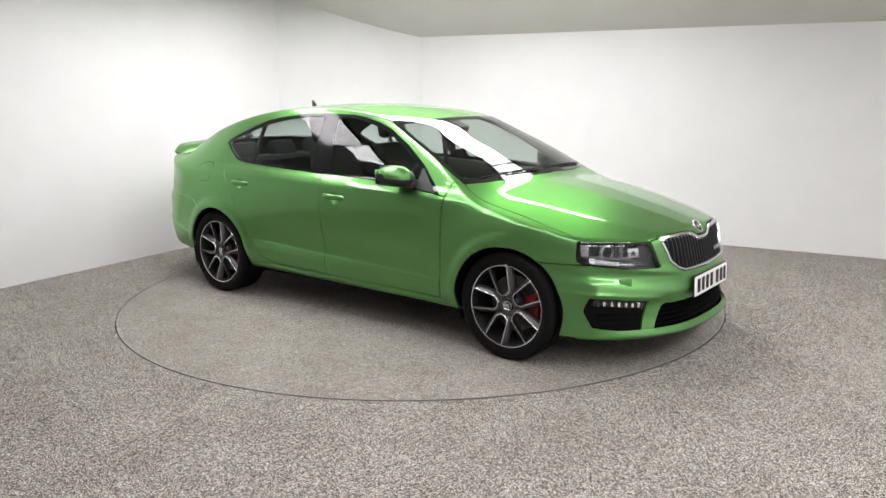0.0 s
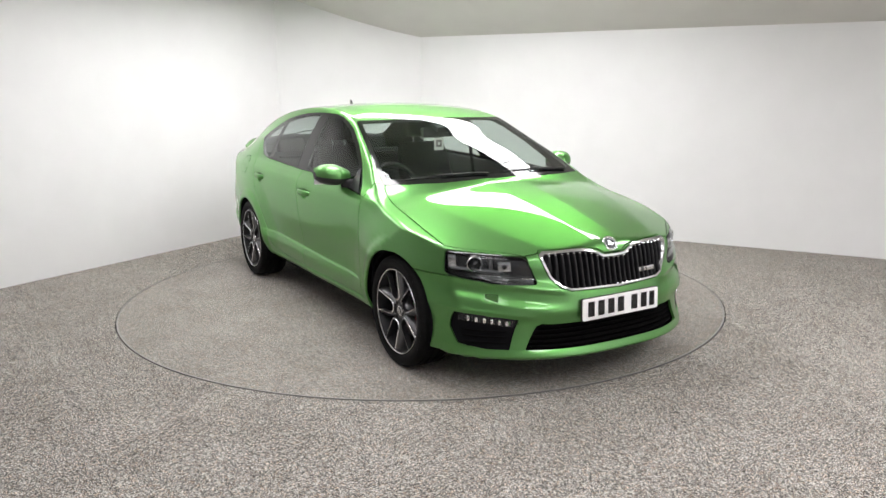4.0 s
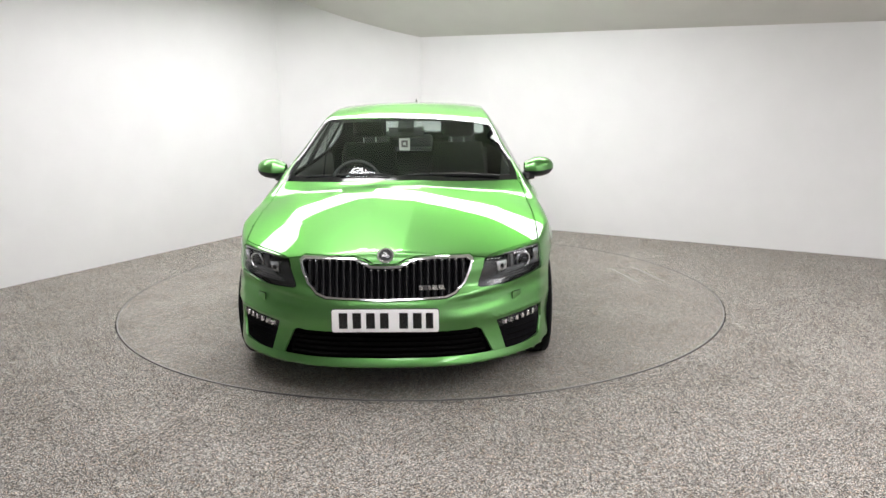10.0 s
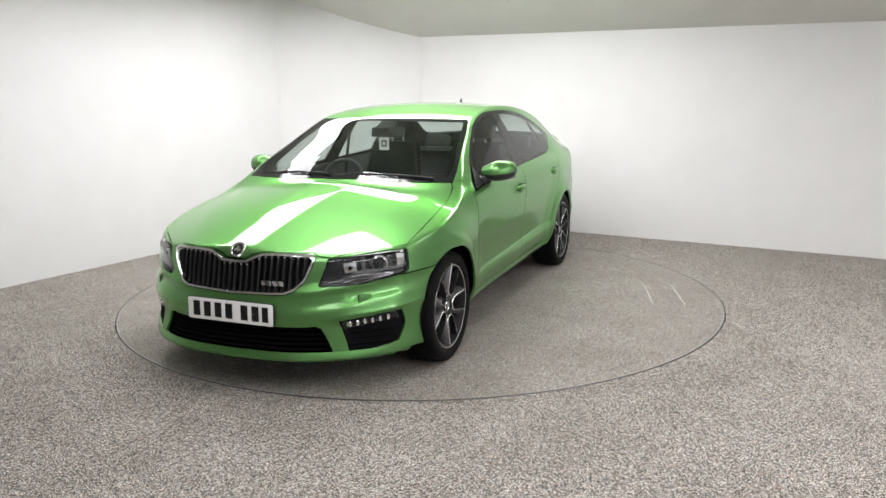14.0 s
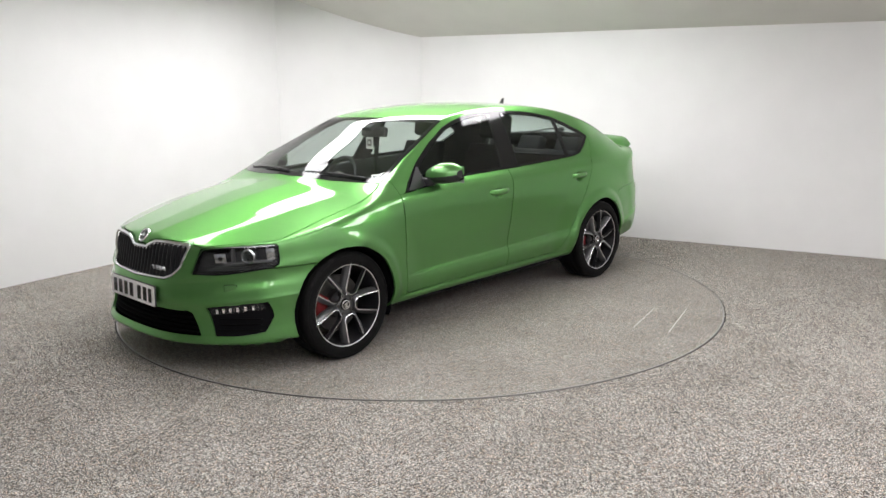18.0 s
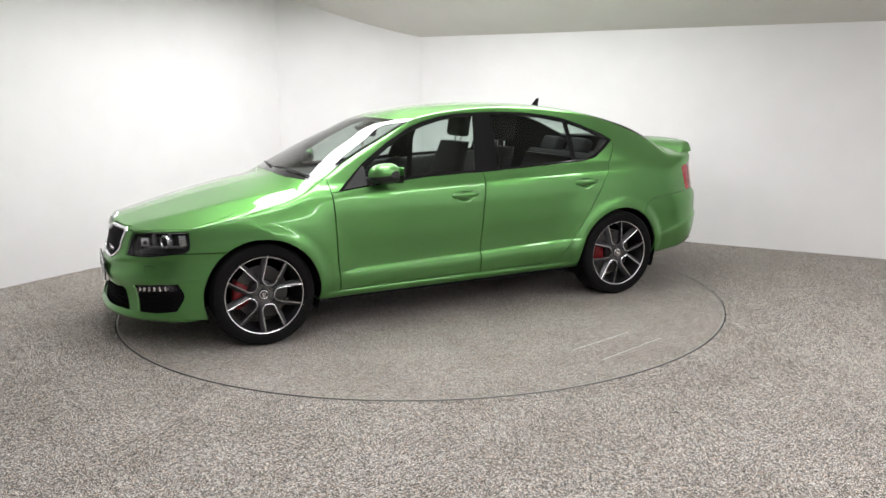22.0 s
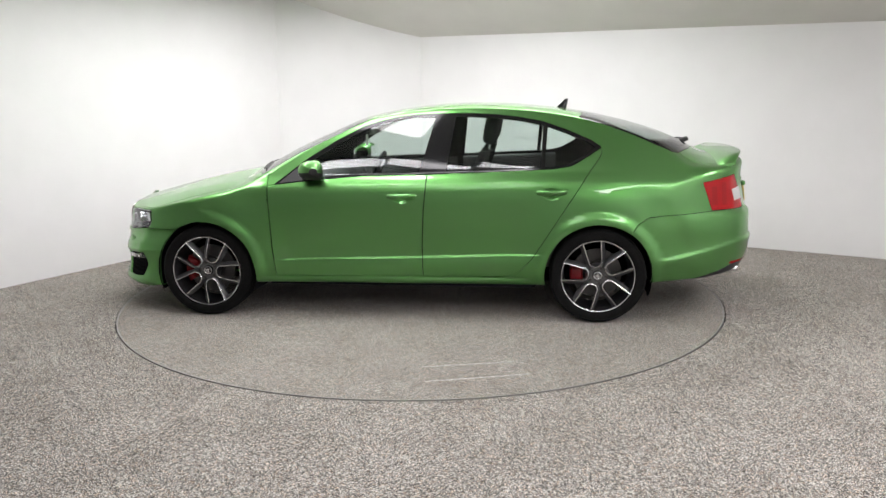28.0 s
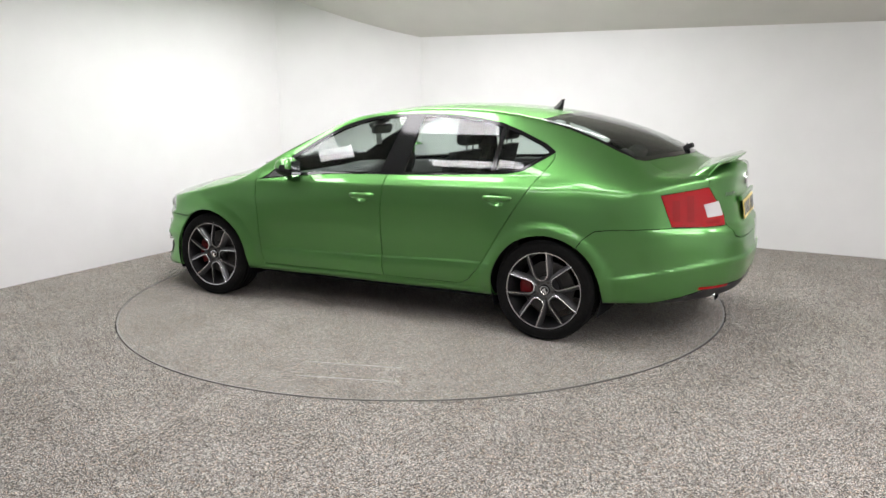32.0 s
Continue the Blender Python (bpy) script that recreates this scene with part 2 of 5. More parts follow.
def build_room():
    wall("wall_north", (CHAMFER, 0), (U1, 0), 3.5, "smooth white painted studio wall")
    wall("wall_west", (0, V1), (0, CHAMFER), 3.5, "smooth white painted studio wall")
    wall("wall_corner", (0, CHAMFER), (CHAMFER, 0), 3.5, "white painted wall panel across the corner")
    # two unseen walls added to close the room; the south one's grey tones reflections
    wall("wall_east", (U1, 0), (U1, V1), 3.5, "plain white painted wall, unseen, added to close the room")
    wall("wall_south", (U1, V1), (0, V1), 3.5, "plain pale grey painted wall, unseen, added to close the room", BACK_WALL)
    # ceiling: a sloping cove over the back wall, then flat
    bm = bmesh.new()
    vs = [-0.1 + 0.1 * i for i in range(24)]
    rows = []
    for v in vs:
        z = cove(max(v, 0)) + min(v, 0) * 0.25
        rows.append([bm.verts.new(room_point(u, v, z - 0.0126 * (u - 1.15) * max(0, 1 - v / 2.2))) for u in (-0.1, 1.17, 3, 5, 7, U1 + 0.1)])
    z_flat = cove(vs[-1])
    rows.append([bm.verts.new(room_point(u, V1 + 0.1, z_flat)) for u in (-0.1, 1.17, 3, 5, 7, U1 + 0.1)])
    for a, b in zip(rows, rows[1:]):
        for i in range(5):
            bm.faces.new((a[i], a[i + 1], b[i + 1], b[i]))
    ext = bmesh.ops.extrude_face_region(bm, geom=list(bm.faces))
    bmesh.ops.translate(bm, vec=(0, 0, 0.08), verts=[g for g in ext["geom"] if isinstance(g, bmesh.types.BMVert)])
    soften(bm, 40)
    tagged(part("ceiling", bm, CEILING), "matt pale grey ceiling sweeping up from the wall", "ceiling", kind="structure")
    # floor with the round cut-out for the turntable
    bm = bmesh.new()
    n = 128
    inner = [bm.verts.new((TABLE_R * math.cos(2 * math.pi * i / n), TABLE_R * math.sin(2 * math.pi * i / n), 0)) for i in range(n)]
    deep = [bm.verts.new((v.co.x, v.co.y, -0.05)) for v in inner]
    corners = [Vector(room_point(u, v, 0)) for u, v in ((-0.1, -0.1), (U1 + 0.1, -0.1), (U1 + 0.1, V1 + 0.1), (-0.1, V1 + 0.1))]
    outer = []
    for v in inner:
        d, best = v.co.normalized(), 1e9
        for a, b in zip(corners, corners[1:] + corners[:1]):
            e = b - a
            den = d.x * e.y - d.y * e.x
            if abs(den) > 1e-9:
                t = (a.x * e.y - a.y * e.x) / den
                s = (a.x * d.y - a.y * d.x) / den
                if t > 0 and -0.001 <= s <= 1.001:
                    best = min(best, t)
        outer.append(bm.verts.new(d * best))
    for i in range(n):
        j = (i + 1) % n
        bm.faces.new((inner[i], outer[i], outer[j], inner[j]))
        bm.faces.new((inner[i], inner[j], deep[j], deep[i]))
    tagged(part("floor", bm, CARPET), "grey speckled loop-pile carpet floor", "floor", kind="structure")
    tagged(part("pit", turned([(0.001, -0.06), (TABLE_R + 0.05, -0.06)], 96), LINER), "dark pit under the turntable", "pit", kind="structure").matrix_basis = pose(0, 0, 0, 90)


def build_turntable():
    root = tagged(new("turntable"), "round rotating turntable covered in worn speckled carpet", "turntable")
    r = TABLE_R - 0.009
    disc = turned([(0.001, 0.0), (r - 0.010, 0.0), (r - 0.010, -0.04), (0.001, -0.04)], 160)
    bmesh.ops.rotate(disc, matrix=Matrix.Rotation(radians(90), 3, "X"), verts=disc.verts)
    part("deck", disc, CARPET_TABLE, root)
    rim = turned([(r - 0.009, -0.04), (r - 0.009, 0.003), (r, 0.003), (r, -0.04), (r - 0.009, -0.04)], 160)
    bmesh.ops.rotate(rim, matrix=Matrix.Rotation(radians(90), 3, "X"), verts=rim.verts)
    part("edge_trim", rim, material("worn_steel_edge", (0.34, 0.33, 0.32), 0.45, 0.7), root, "thin worn metal edge strip")
    # two faint lines marked in the pile
    ring = [(-1.67, 2.03), (-2.24, 1.87), (-2.14, 1.68), (-1.62, 1.81)]
    chalk = grained(material("faint_chalk_line", (0.55, 0.53, 0.50), 0.95), 60, [(0.4, (0.40, 0.385, 0.37)), (0.6, (0.74, 0.72, 0.69))])
    for (x0, y0), (x1, y1) in list(zip(ring, ring[1:] + ring[:1]))[::2]:
        ln, a = math.hypot(x1 - x0, y1 - y0), math.atan2(y1 - y0, x1 - x0)
        part("marking_line", box(0, ln, -0.003, 0.003, 0, 0.0025), chalk, root, "faint pale line").matrix_basis = Matrix.Translation((x0 + CAR_X, y0 + CAR_Y, 0)) @ Matrix.Rotation(a, 4, "Z")
    return root


STRIP = glow_material("light_panel_diffuser", (1.0, 0.970, 1.0), 15.5)
FILL_STRIP = glow_material("fill_panel_diffuser", (1.0, 0.970, 1.0), 6.3)
MID_STRIP = glow_material("dimmed_panel_diffuser", (1.0, 0.970, 1.0), 9.6)


def build_lights():
    """Rows of slim panels set edge to edge with dark seams between, some of them dimmer; the right-hand and near rows
    are added fill.
    """
    rows = [(2.0, 1.72, 1.2, 0.6, STRIP), (3.2, 1.72, 1.2, 0.6, STRIP), (4.1, 1.72, 0.6, 0.6, STRIP)]
    rows += [(2.70 + 0.5 * i, 3.83, 0.5, 0.72, STRIP) for i in range(2)]
    rows += [(2.94, 4.87, 0.78, 0.2, STRIP), (3.73, 4.79, 0.8, 0.2, STRIP), (4.44, 4.62, 0.6, 0.22, STRIP)]
    # left column turned down so the wall beside it is not overlit
    rows += [(1.2, 2.4, 0.5, 1.4, MID_STRIP), (1.28, 3.75, 0.5, 1.3, MID_STRIP), (1.5, 4.6, 0.5, 0.36, STRIP)]
    # unseen panels added to brighten the right wall, floor and car flanks
    rows += [(6.8, 2.5, 1.2, 0.6, STRIP), (7.5, 4.1, 0.6, 1.2, STRIP), (7.5, 5.5, 0.6, 1.2, STRIP), (7.5, 6.9, 0.6, 1.2, STRIP)]
    # unseen fill panels added over the viewer's side of the room
    rows += [(3.9 + 1.2 * i, 6.3, 1.2, 0.6, FILL_STRIP) for i in range(2)] + [(5.3, 7.4, 1.2, 0.6, FILL_STRIP)]
    for u, v, lu, lv, glow in rows:
        root = tagged(new("ceiling_light"), "slim white light panel on the ceiling, out of view", "light", group="studio light panels")
        root.matrix_basis = Matrix.Translation(room_point(u, v, 2.48)) @ Matrix.Rotation(ROOM, 4, "Z")
        part("diffuser", box(-lu / 2 + 0.012, lu / 2 - 0.012, -lv / 2 + 0.012, lv / 2 - 0.012, 0, 0.012), glow, root)
        part("housing", box(-lu / 2, lu / 2, -lv / 2, lv / 2, 0.014, 0.05), BLACK, root)


build_room()
TABLE = build_turntable()
build_lights()


# ---- the car's body ----
def pchip(*pairs):
    """A smooth curve through (x, y) pairs that keeps to their run."""
    xs, ys = np.array(sorted(pairs)).T
    h, d = np.diff(xs), np.diff(ys) / np.diff(xs)
    m = np.zeros(len(xs))
    m[0], m[-1] = d[0], d[-1]
    for i in range(1, len(xs) - 1):
        if d[i - 1] * d[i] > 0:
            w1, w2 = 2 * h[i] + h[i - 1], h[i] + 2 * h[i - 1]
            m[i] = (w1 + w2) / (w1 / d[i - 1] + w2 / d[i])

    def at(x):
        x = np.clip(x, xs[0], xs[-1])
        i = np.clip(np.searchsorted(xs, x) - 1, 0, len(xs) - 2)
        t = (x - xs[i]) / h[i]
        return ((1 + 2 * t) * (1 - t) ** 2 * ys[i] + t * (1 - t) ** 2 * h[i] * m[i]
                + t * t * (3 - 2 * t) * ys[i + 1] + t * t * (t - 1) * h[i] * m[i + 1])
    return at


def spline(*pairs):
    """A smooth curve through (x, y) pairs with even curvature, straight beyond its ends."""
    xs, ys = np.array(sorted(pairs)).T
    n, h = len(xs), np.diff(xs)
    A, r = np.eye(n), np.zeros(n)
    for i in range(1, n - 1):
        A[i, i - 1:i + 2] = h[i - 1], 2 * (h[i - 1] + h[i]), h[i]
        r[i] = 6 * ((ys[i + 1] - ys[i]) / h[i] - (ys[i] - ys[i - 1]) / h[i - 1])
    m = np.linalg.solve(A, r)

    def at(x):
        x = np.clip(x, xs[0], xs[-1])
        i = np.clip(np.searchsorted(xs, x) - 1, 0, n - 2)
        a, b = xs[i + 1] - x, x - xs[i]
        return (m[i] * a ** 3 + m[i + 1] * b ** 3) / (6 * h[i]) + (ys[i] / h[i] - m[i] * h[i] / 6) * a + (ys[i + 1] / h[i] - m[i + 1] * h[i] / 6) * b
    return at


def step(a, b, x):
    t = np.clip((x - a) / (b - a), 0, 1)
    return t * t * (3 - 2 * t)


def smax(a, b, k):
    h = np.clip(0.5 + 0.5 * (a - b) / k, 0, 1)
    return b + (a - b) * h + k * h * (1 - h)


def soft_rise(d, k):
    return 0.5 * (d + np.sqrt(d * d + k * k))


# longitudinal curves (x forward from the front axle, z up)
cabin_line = spline((-3.75, 0.90), (-3.45, 1.092), (-3.20, 1.216), (-2.90, 1.312), (-2.585, 1.381), (-2.25, 1.425), (-1.90, 1.444), (-1.55, 1.433), (-1.21, 1.389), (-1.08, 1.361), (-1.00, 1.338), (-0.80, 1.256), (-0.60, 1.171), (-0.25, 0.990), (0.0, 0.845))
deck_line = spline((-3.95, 1.066), (-3.55, 1.080), (-3.30, 1.092), (-2.9, 1.095))
bonnet_line = spline((-0.5, 1.012), (-0.20, 0.968), (0.11, 0.915), (0.43, 0.840), (0.75, 0.754), (1.0, 0.680))


def top_line(x):
    z = smax(np.where(x < -0.02, cabin_line(x), 0.0), np.where(x > -1.0, bonnet_line(x), 0.0), 0.012)
    return smax(z, np.where(x < -2.9, deck_line(x), 0.0), 0.03)


half_width = spline((-3.9, 0.76), (-3.4, 0.845), (-3.0, 0.882), (-2.5, 0.900), (-1.8, 0.902), (-1.0, 0.902), (-0.4, 0.905), (0.0, 0.905), (0.3, 0.885), (0.5, 0.855), (0.9, 0.76))
shoulder = spline((-3.9, 0.93), (-3.3, 0.938), (-2.09, 0.932), (-1.34, 0.915), (-0.58, 0.902), (-0.18, 0.878), (0.22, 0.815), (0.45, 0.745), (0.9, 0.66))
def pane(d, y0, y1, bulge):
    """Points on the side windows' even outward arc, from the belt to the roof."""
    return [(h, y0 + (y1 - y0) * (h - 0.07) / 0.39 + bulge * 4 * ((h - 0.07) / 0.39) * (1 - (h - 0.07) / 0.39)) for h in d]


lower_flank = [(-0.85, -0.21), (-0.75, -0.135), (-0.66, -0.070), (-0.60, -0.044), (-0.52, -0.023), (-0.40, -0.016), (-0.25, -0.004), (-0.12, 0.0), (-0.05, -0.005)]
window_heights = [0.07 + 0.03 * i for i in range(14)]
flank = pchip(*lower_flank, (-0.005, -0.015), (0.030, -0.037), *pane(window_heights, -0.070, -0.308, 0.013), (0.70, -0.50))
flank_rear = pchip(*lower_flank, (-0.005, -0.013), (0.030, -0.027), *pane(window_heights, -0.047, -0.325, 0.015), (0.70, -0.54))
door_fold = pchip((-0.70, 0.0), (-0.64, 0.004), (-0.570, 0.009), (-0.505, 0.0045), (-0.498, 0.0035), (-0.480, -0.0045), (-0.40, -0.004), (-0.28, 0.0), (0.0, 0.0))
tuck = pchip((-0.70, 0.0), (-0.62, -0.001), (-0.54, -0.006), (-0.47, -0.013), (-0.40, -0.010), (-0.30, -0.005), (-0.20, -0.002), (-0.12, 0.0), (0.0, 0.0))
cabin_taper = pchip((-3.9, 0.26), (-3.5, 0.22), (-3.2, 0.14), (-2.9, 0.050), (-2.65, 0.015), (-2.2, 0.0), (-1.3, 0.0), (-1.0, 0.014), (-0.7, 0.040), (-0.4, 0.052), (0.2, 0.05), (0.8, 0.04))
nose = pchip((0.10, 0.82), (0.18, 0.872), (0.24, 0.866), (0.30, 0.850), (0.36, 0.845), (0.44, 0.862), (0.50, 0.850), (0.54, 0.832), (0.62, 0.812), (0.69, 0.795), (0.74, 0.770), (0.80, 0.72), (1.0, 0.5))
nose_sweep = pchip((0, 0), (0.2, 0.010), (0.3, 0.025), (0.4, 0.053), (0.46, 0.080), (0.56, 0.135), (0.65, 0.205), (0.72, 0.275), (0.79, 0.365), (0.85, 0.52), (0.92, 0.85))
tail = pchip((0.10, -3.50), (0.25, -3.66), (0.33, -3.755), (0.45, -3.790), (0.58, -3.795), (0.70, -3.785), (0.74, -3.755), (0.82, -3.735), (0.95, -3.715), (1.05, -3.72), (1.2, -3.72))
tail_sweep = pchip((0, 0), (0.3, 0.02), (0.5, 0.080), (0.62, 0.155), (0.70, 0.245), (0.775, 0.375), (0.84, 0.55), (0.90, 0.85))
floor_line = pchip((-3.9, 0.34), (-3.5, 0.30), (-3.0, 0.26), (-2.3, 0.235), (-0.4, 0.235), (0.3, 0.20), (0.6, 0.185), (0.9, 0.185))
bow = spline((-3.9, -0.55), (-3.3, -0.46), (-2.9, -0.32), (-2.55, -0.22), (-2.1, 0.0), (-1.6, 0.0), (-1.1, 0.24), (-0.3, 0.26), (0.2, 0.24), (0.9, 0.10))
crown = spline((-3.9, 0.13), (-3.3, 0.11), (-2.95, 0.075), (-2.6, 0.055), (-2.2, 0.070), (-1.5, 0.070), (-1.1, 0.035), (-0.8, 0.02), (-0.4, 0.018), (0.0, 0.022), (0.4, 0.03), (0.9, 0.03))
roofed = pchip((-3.0, 0.0), (-2.4, 1.0), (-1.5, 1.0), (-1.1, 0.0))
WHEELS = (0.0, -2.68)
HANDLES = ((-1.375, 0.842), (-2.365, 0.872))


crease = pchip((-0.16, 0.0), (-0.11, -0.004), (-0.06, -0.016), (-0.030, -0.010), (-0.004, 0.0065), (0.0, 0.0075), (0.004, 0.0070), (0.05, -0.007), (0.10, 0.0))
tail_crease = pchip((-0.20, 0.0), (-0.06, 0.008), (-0.014, 0.013), (-0.006, 0.012), (0.014, -0.001), (0.06, -0.003), (0.15, 0.0))


def bumper_form(y, z):
    """A crease under lamps and grille, hollow below it, a brow over the vents and an edge at each corner."""
    ridge = 0.520 + 0.14 * y * y
    form = crease(z - ridge) * step(0.20, 0.42, y)
    brow = 0.395 + 0.12 * (y - 0.56)
    form = form + 0.009 * np.exp(-(np.abs(z - brow - 0.022) / 0.013) ** 1.5) * step(0.45, 0.56, y)
    return form + 0.010 * np.exp(-(np.abs(y - 0.795 + 0.10 * (0.60 - z)) / 0.025) ** 1.4) * step(0.36, 0.44, z) * (1 - step(0.57, 0.61, z))


def body_field(x, y, z):
    """Below zero inside the body; y from the middle outward."""
    y = np.abs(y)
    dz = z - shoulder(x)
    rear = 1 - step(-2.95, -2.45, x)
    ys = half_width(x) + flank(dz) * (1 - rear) + flank_rear(dz) * rear - cabin_taper(x) * np.minimum(soft_rise(dz, 0.035) / 0.28, 1.7)
    ys = ys + door_fold(dz + 0.012 * (x + 1.3)) * step(-2.45, -2.15, x) * (1 - step(-0.62, -0.45, x))
    ys = ys + tuck(dz) * step(-2.55, -2.0, x) * (1 - step(-0.75, -0.38, x))
    for xw in WHEELS:
        dist = np.hypot(x - xw, z - 0.315)
        ys = ys + (0.021 * (1 - step(0.374, 0.445, dist)) + 0.020 * (1 - step(0.40, 0.64, dist))) * step(0.10, 0.35, z)
    ys = ys - 0.024 * (1 - step(-0.05, 0.40, x)) * step(0.10, 0.35, z)
    # sill ledge under the doors, and the crease round the rear bumper
    ys = ys + 0.011 * (1 - step(0.270, 0.288, z)) * step(-2.35, -2.15, x) * (1 - step(-0.50, -0.35, x))
    low_crease = tail_crease(z - 0.432 - 0.21 * np.clip(-3.128 - x, 0, 0.5)) * (1 - step(-3.22, -3.02, x))
    ys = ys + low_crease
    # finger recesses behind the door handles
    for xh, zh in HANDLES:
        ys = ys - 0.030 * np.clip(1 - ((x - xh) / 0.056) ** 2 - ((z - zh + 0.008) / 0.036) ** 2, 0, 1) ** 1.2
    # the wings round over into the bonnet
    ys = ys - 0.026 * step(-0.17, 0.05, dz) * step(-0.52, -0.22, x)
    side = y - ys
    hood = step(-0.48, -0.14, x)
    xs = x + y * y * bow(x) * (1 - 0.85 * hood)
    zt = top_line(xs) - y * y * crown(x) * (1 - 0.5 * hood) - 0.08 * y ** 4 * roofed(x)
    # bonnet: a raised middle, flat wings and a fall beyond the outer folds
    outer = 0.60 - 0.12 * x - 0.30 * x * x
    zt = zt - hood * (0.085 * soft_rise(y - 0.126 + 0.058 * x, 0.002) + 0.11 * soft_rise(y - outer, 0.02))
    lid = z - zt
    nose_x = nose(z) - nose_sweep(y) + bumper_form(y, z)
    face = x - nose_x
    back = tail(z) + tail_sweep(y) - x - low_crease
    f = smax(side, lid, 0.035 - 0.019 * np.maximum(step(1.08, 1.24, z), 0.7 * step(-0.9, -0.6, x)))
    f = smax(f, face, 0.022)
    f = smax(f, back, 0.040)
    return smax(f, floor_line(x) - z, 0.025)


def body_grid():
    """The left half of the body: rays out of a spine, closed by fans at both ends."""
    x0, x1, zc = -2.95, 0.10, 0.60
    org, ways = [], []
    phis = np.radians(np.concatenate([np.linspace(-90, -50, 10), np.linspace(-48, -25, 14), np.linspace(-24.2, -14, 16), np.linspace(-13.6, -9, 18), np.linspace(-8.4, -6, 4), np.linspace(-5, 9, 10), np.linspace(10, 27, 30), np.linspace(28, 90, 52)]))
    for a in np.radians(np.concatenate([np.linspace(90, 50, 24)[:-1], np.linspace(50, 1.8, 22)])):
        org.append(x0), ways.append(-a)
    for x in np.arange(x0, x1 + 0.001, 0.0254):
        org.append(x), ways.append(0.0)
    for a in np.radians(np.concatenate([np.linspace(1.8, 50, 22), np.linspace(50, 90, 28)[1:]])):
        org.append(x1), ways.append(a)
    org, ways = np.array(org)[:, None], np.array(ways)[:, None]
    dx, dy, dzz = np.sin(ways) + 0 * phis, np.cos(ways) * np.cos(phis), np.cos(ways) * np.sin(phis)
    lo, hi = np.zeros(dx.shape), np.full(dx.shape, 1.6)
    for _ in range(40):
        mid = (lo + hi) / 2
        inside = body_field(org + mid * dx, mid * dy, zc + mid * dzz) < 0
        lo, hi = np.where(inside, mid, lo), np.where(inside, hi, mid)
    p = np.stack([org + lo * dx, np.maximum(lo * dy, 0), zc + lo * dzz], -1)
    n, m = p.shape[:2]
    p[:, 0, 1] = p[:, -1, 1] = 0
    p[0, :, 1] = p[-1, :, 1] = 0
    faces = [(i * m + j, i * m + j + 1, (i + 1) * m + j + 1, (i + 1) * m + j) for i in range(n - 1) for j in range(m - 1)]
    return p.reshape(-1, 3), faces


def body_normals(p):
    e = 0.0025
    g = np.stack([body_field(p[:, 0] + (e if k == 0 else 0), p[:, 1] + (e if k == 1 else 0), p[:, 2] + (e if k == 2 else 0))
                  - body_field(p[:, 0] - (e if k == 0 else 0), p[:, 1] - (e if k == 1 else 0), p[:, 2] - (e if k == 2 else 0)) for k in range(3)], -1)
    g[:, 1] = np.where(p[:, 1] < 1e-4, 0, g[:, 1])
    return g / np.maximum(np.linalg.norm(g, axis=1), 1e-9)[:, None]


def rounded(points, turns=2, cut=0.22):
    """An outline with its corners cut round."""
    pts = [Vector(p) for p in points]
    for _ in range(turns):
        out = []
        for a, b in zip(pts, pts[1:] + pts[:1]):
            out += [a.lerp(b, cut), a.lerp(b, 1 - cut)]
        pts = out
    return [(p.x, p.y) for p in pts]


def inside(poly, u, v):
    hit = False
    for (a, b), (c, d) in zip(poly, poly[1:] + poly[:1]):
        if (b > v) != (d > v) and u < (c - a) * (v - b) / (d - b) + a:
            hit = not hit
    return hit


SIDE = (Vector((1, 0, 0)), Vector((0, 0, 1)))
ABOVE = (Vector((1, 0, 0)), Vector((0, 1, 0)))
AHEAD = (Vector((0, 1, 0)), Vector((0, 0, 1)))
SLANT = (Vector((-1, -1, 0)), Vector((0, 0, 1)))


def cut_region(bm, layer, value, poly, axes, keep, only=None):
    """Cut the shell along an outline seen along one direction, and mark the faces within."""
    U, V = axes
    us, vs = [p[0] for p in poly], [p[1] for p in poly]
    lo_u, hi_u, lo_v, hi_v = min(us) - 0.05, max(us) + 0.05, min(vs) - 0.05, max(vs) + 0.05
    near = [f for f in bm.faces if keep(f) and (only is None or f[layer] in only)
            and lo_u < f.calc_center_median().dot(U) < hi_u and lo_v < f.calc_center_median().dot(V) < hi_v]
    near = set(near)
    for (a, b), (c, d) in zip(poly, poly[1:] + poly[:1]):
        e = Vector((c - a, d - b))
        if e.length < 1e-6:
            continue
        n2 = Vector((e.y, -e.x)).normalized()
        no = U * n2.x + V * n2.y
        base = U * (a / U.dot(U)) + V * (b / V.dot(V))
        pick = []
        for f in near:
            if not f.is_valid:
                continue
            q = [(v.co.dot(U), v.co.dot(V)) for v in f.verts]
            s = [n2.x * (x - a) + n2.y * (y - b) for x, y in q]
            if min(s) < -1e-6 and max(s) > 1e-6:
                ta = [((x - a) * e.x + (y - b) * e.y) / e.length_squared for x, y in q]
                if max(ta) > -0.02 and min(ta) < 1.02:
                    pick.append(f)
        if pick:
            geom = set(pick)
            for f in pick:
                geom.update(f.edges), geom.update(f.verts)
            res = bmesh.ops.bisect_plane(bm, geom=list(geom), dist=1e-5, plane_co=base, plane_no=no)
            near.update(g for g in res["geom"] if isinstance(g, bmesh.types.BMFace))
            near.update(g for g in res["geom_cut"] if isinstance(g, bmesh.types.BMFace))
    for f in near:
        if f.is_valid:
            c = f.calc_center_median()
            if inside(poly, c.dot(U), c.dot(V)):
                f[layer] = value


import functools

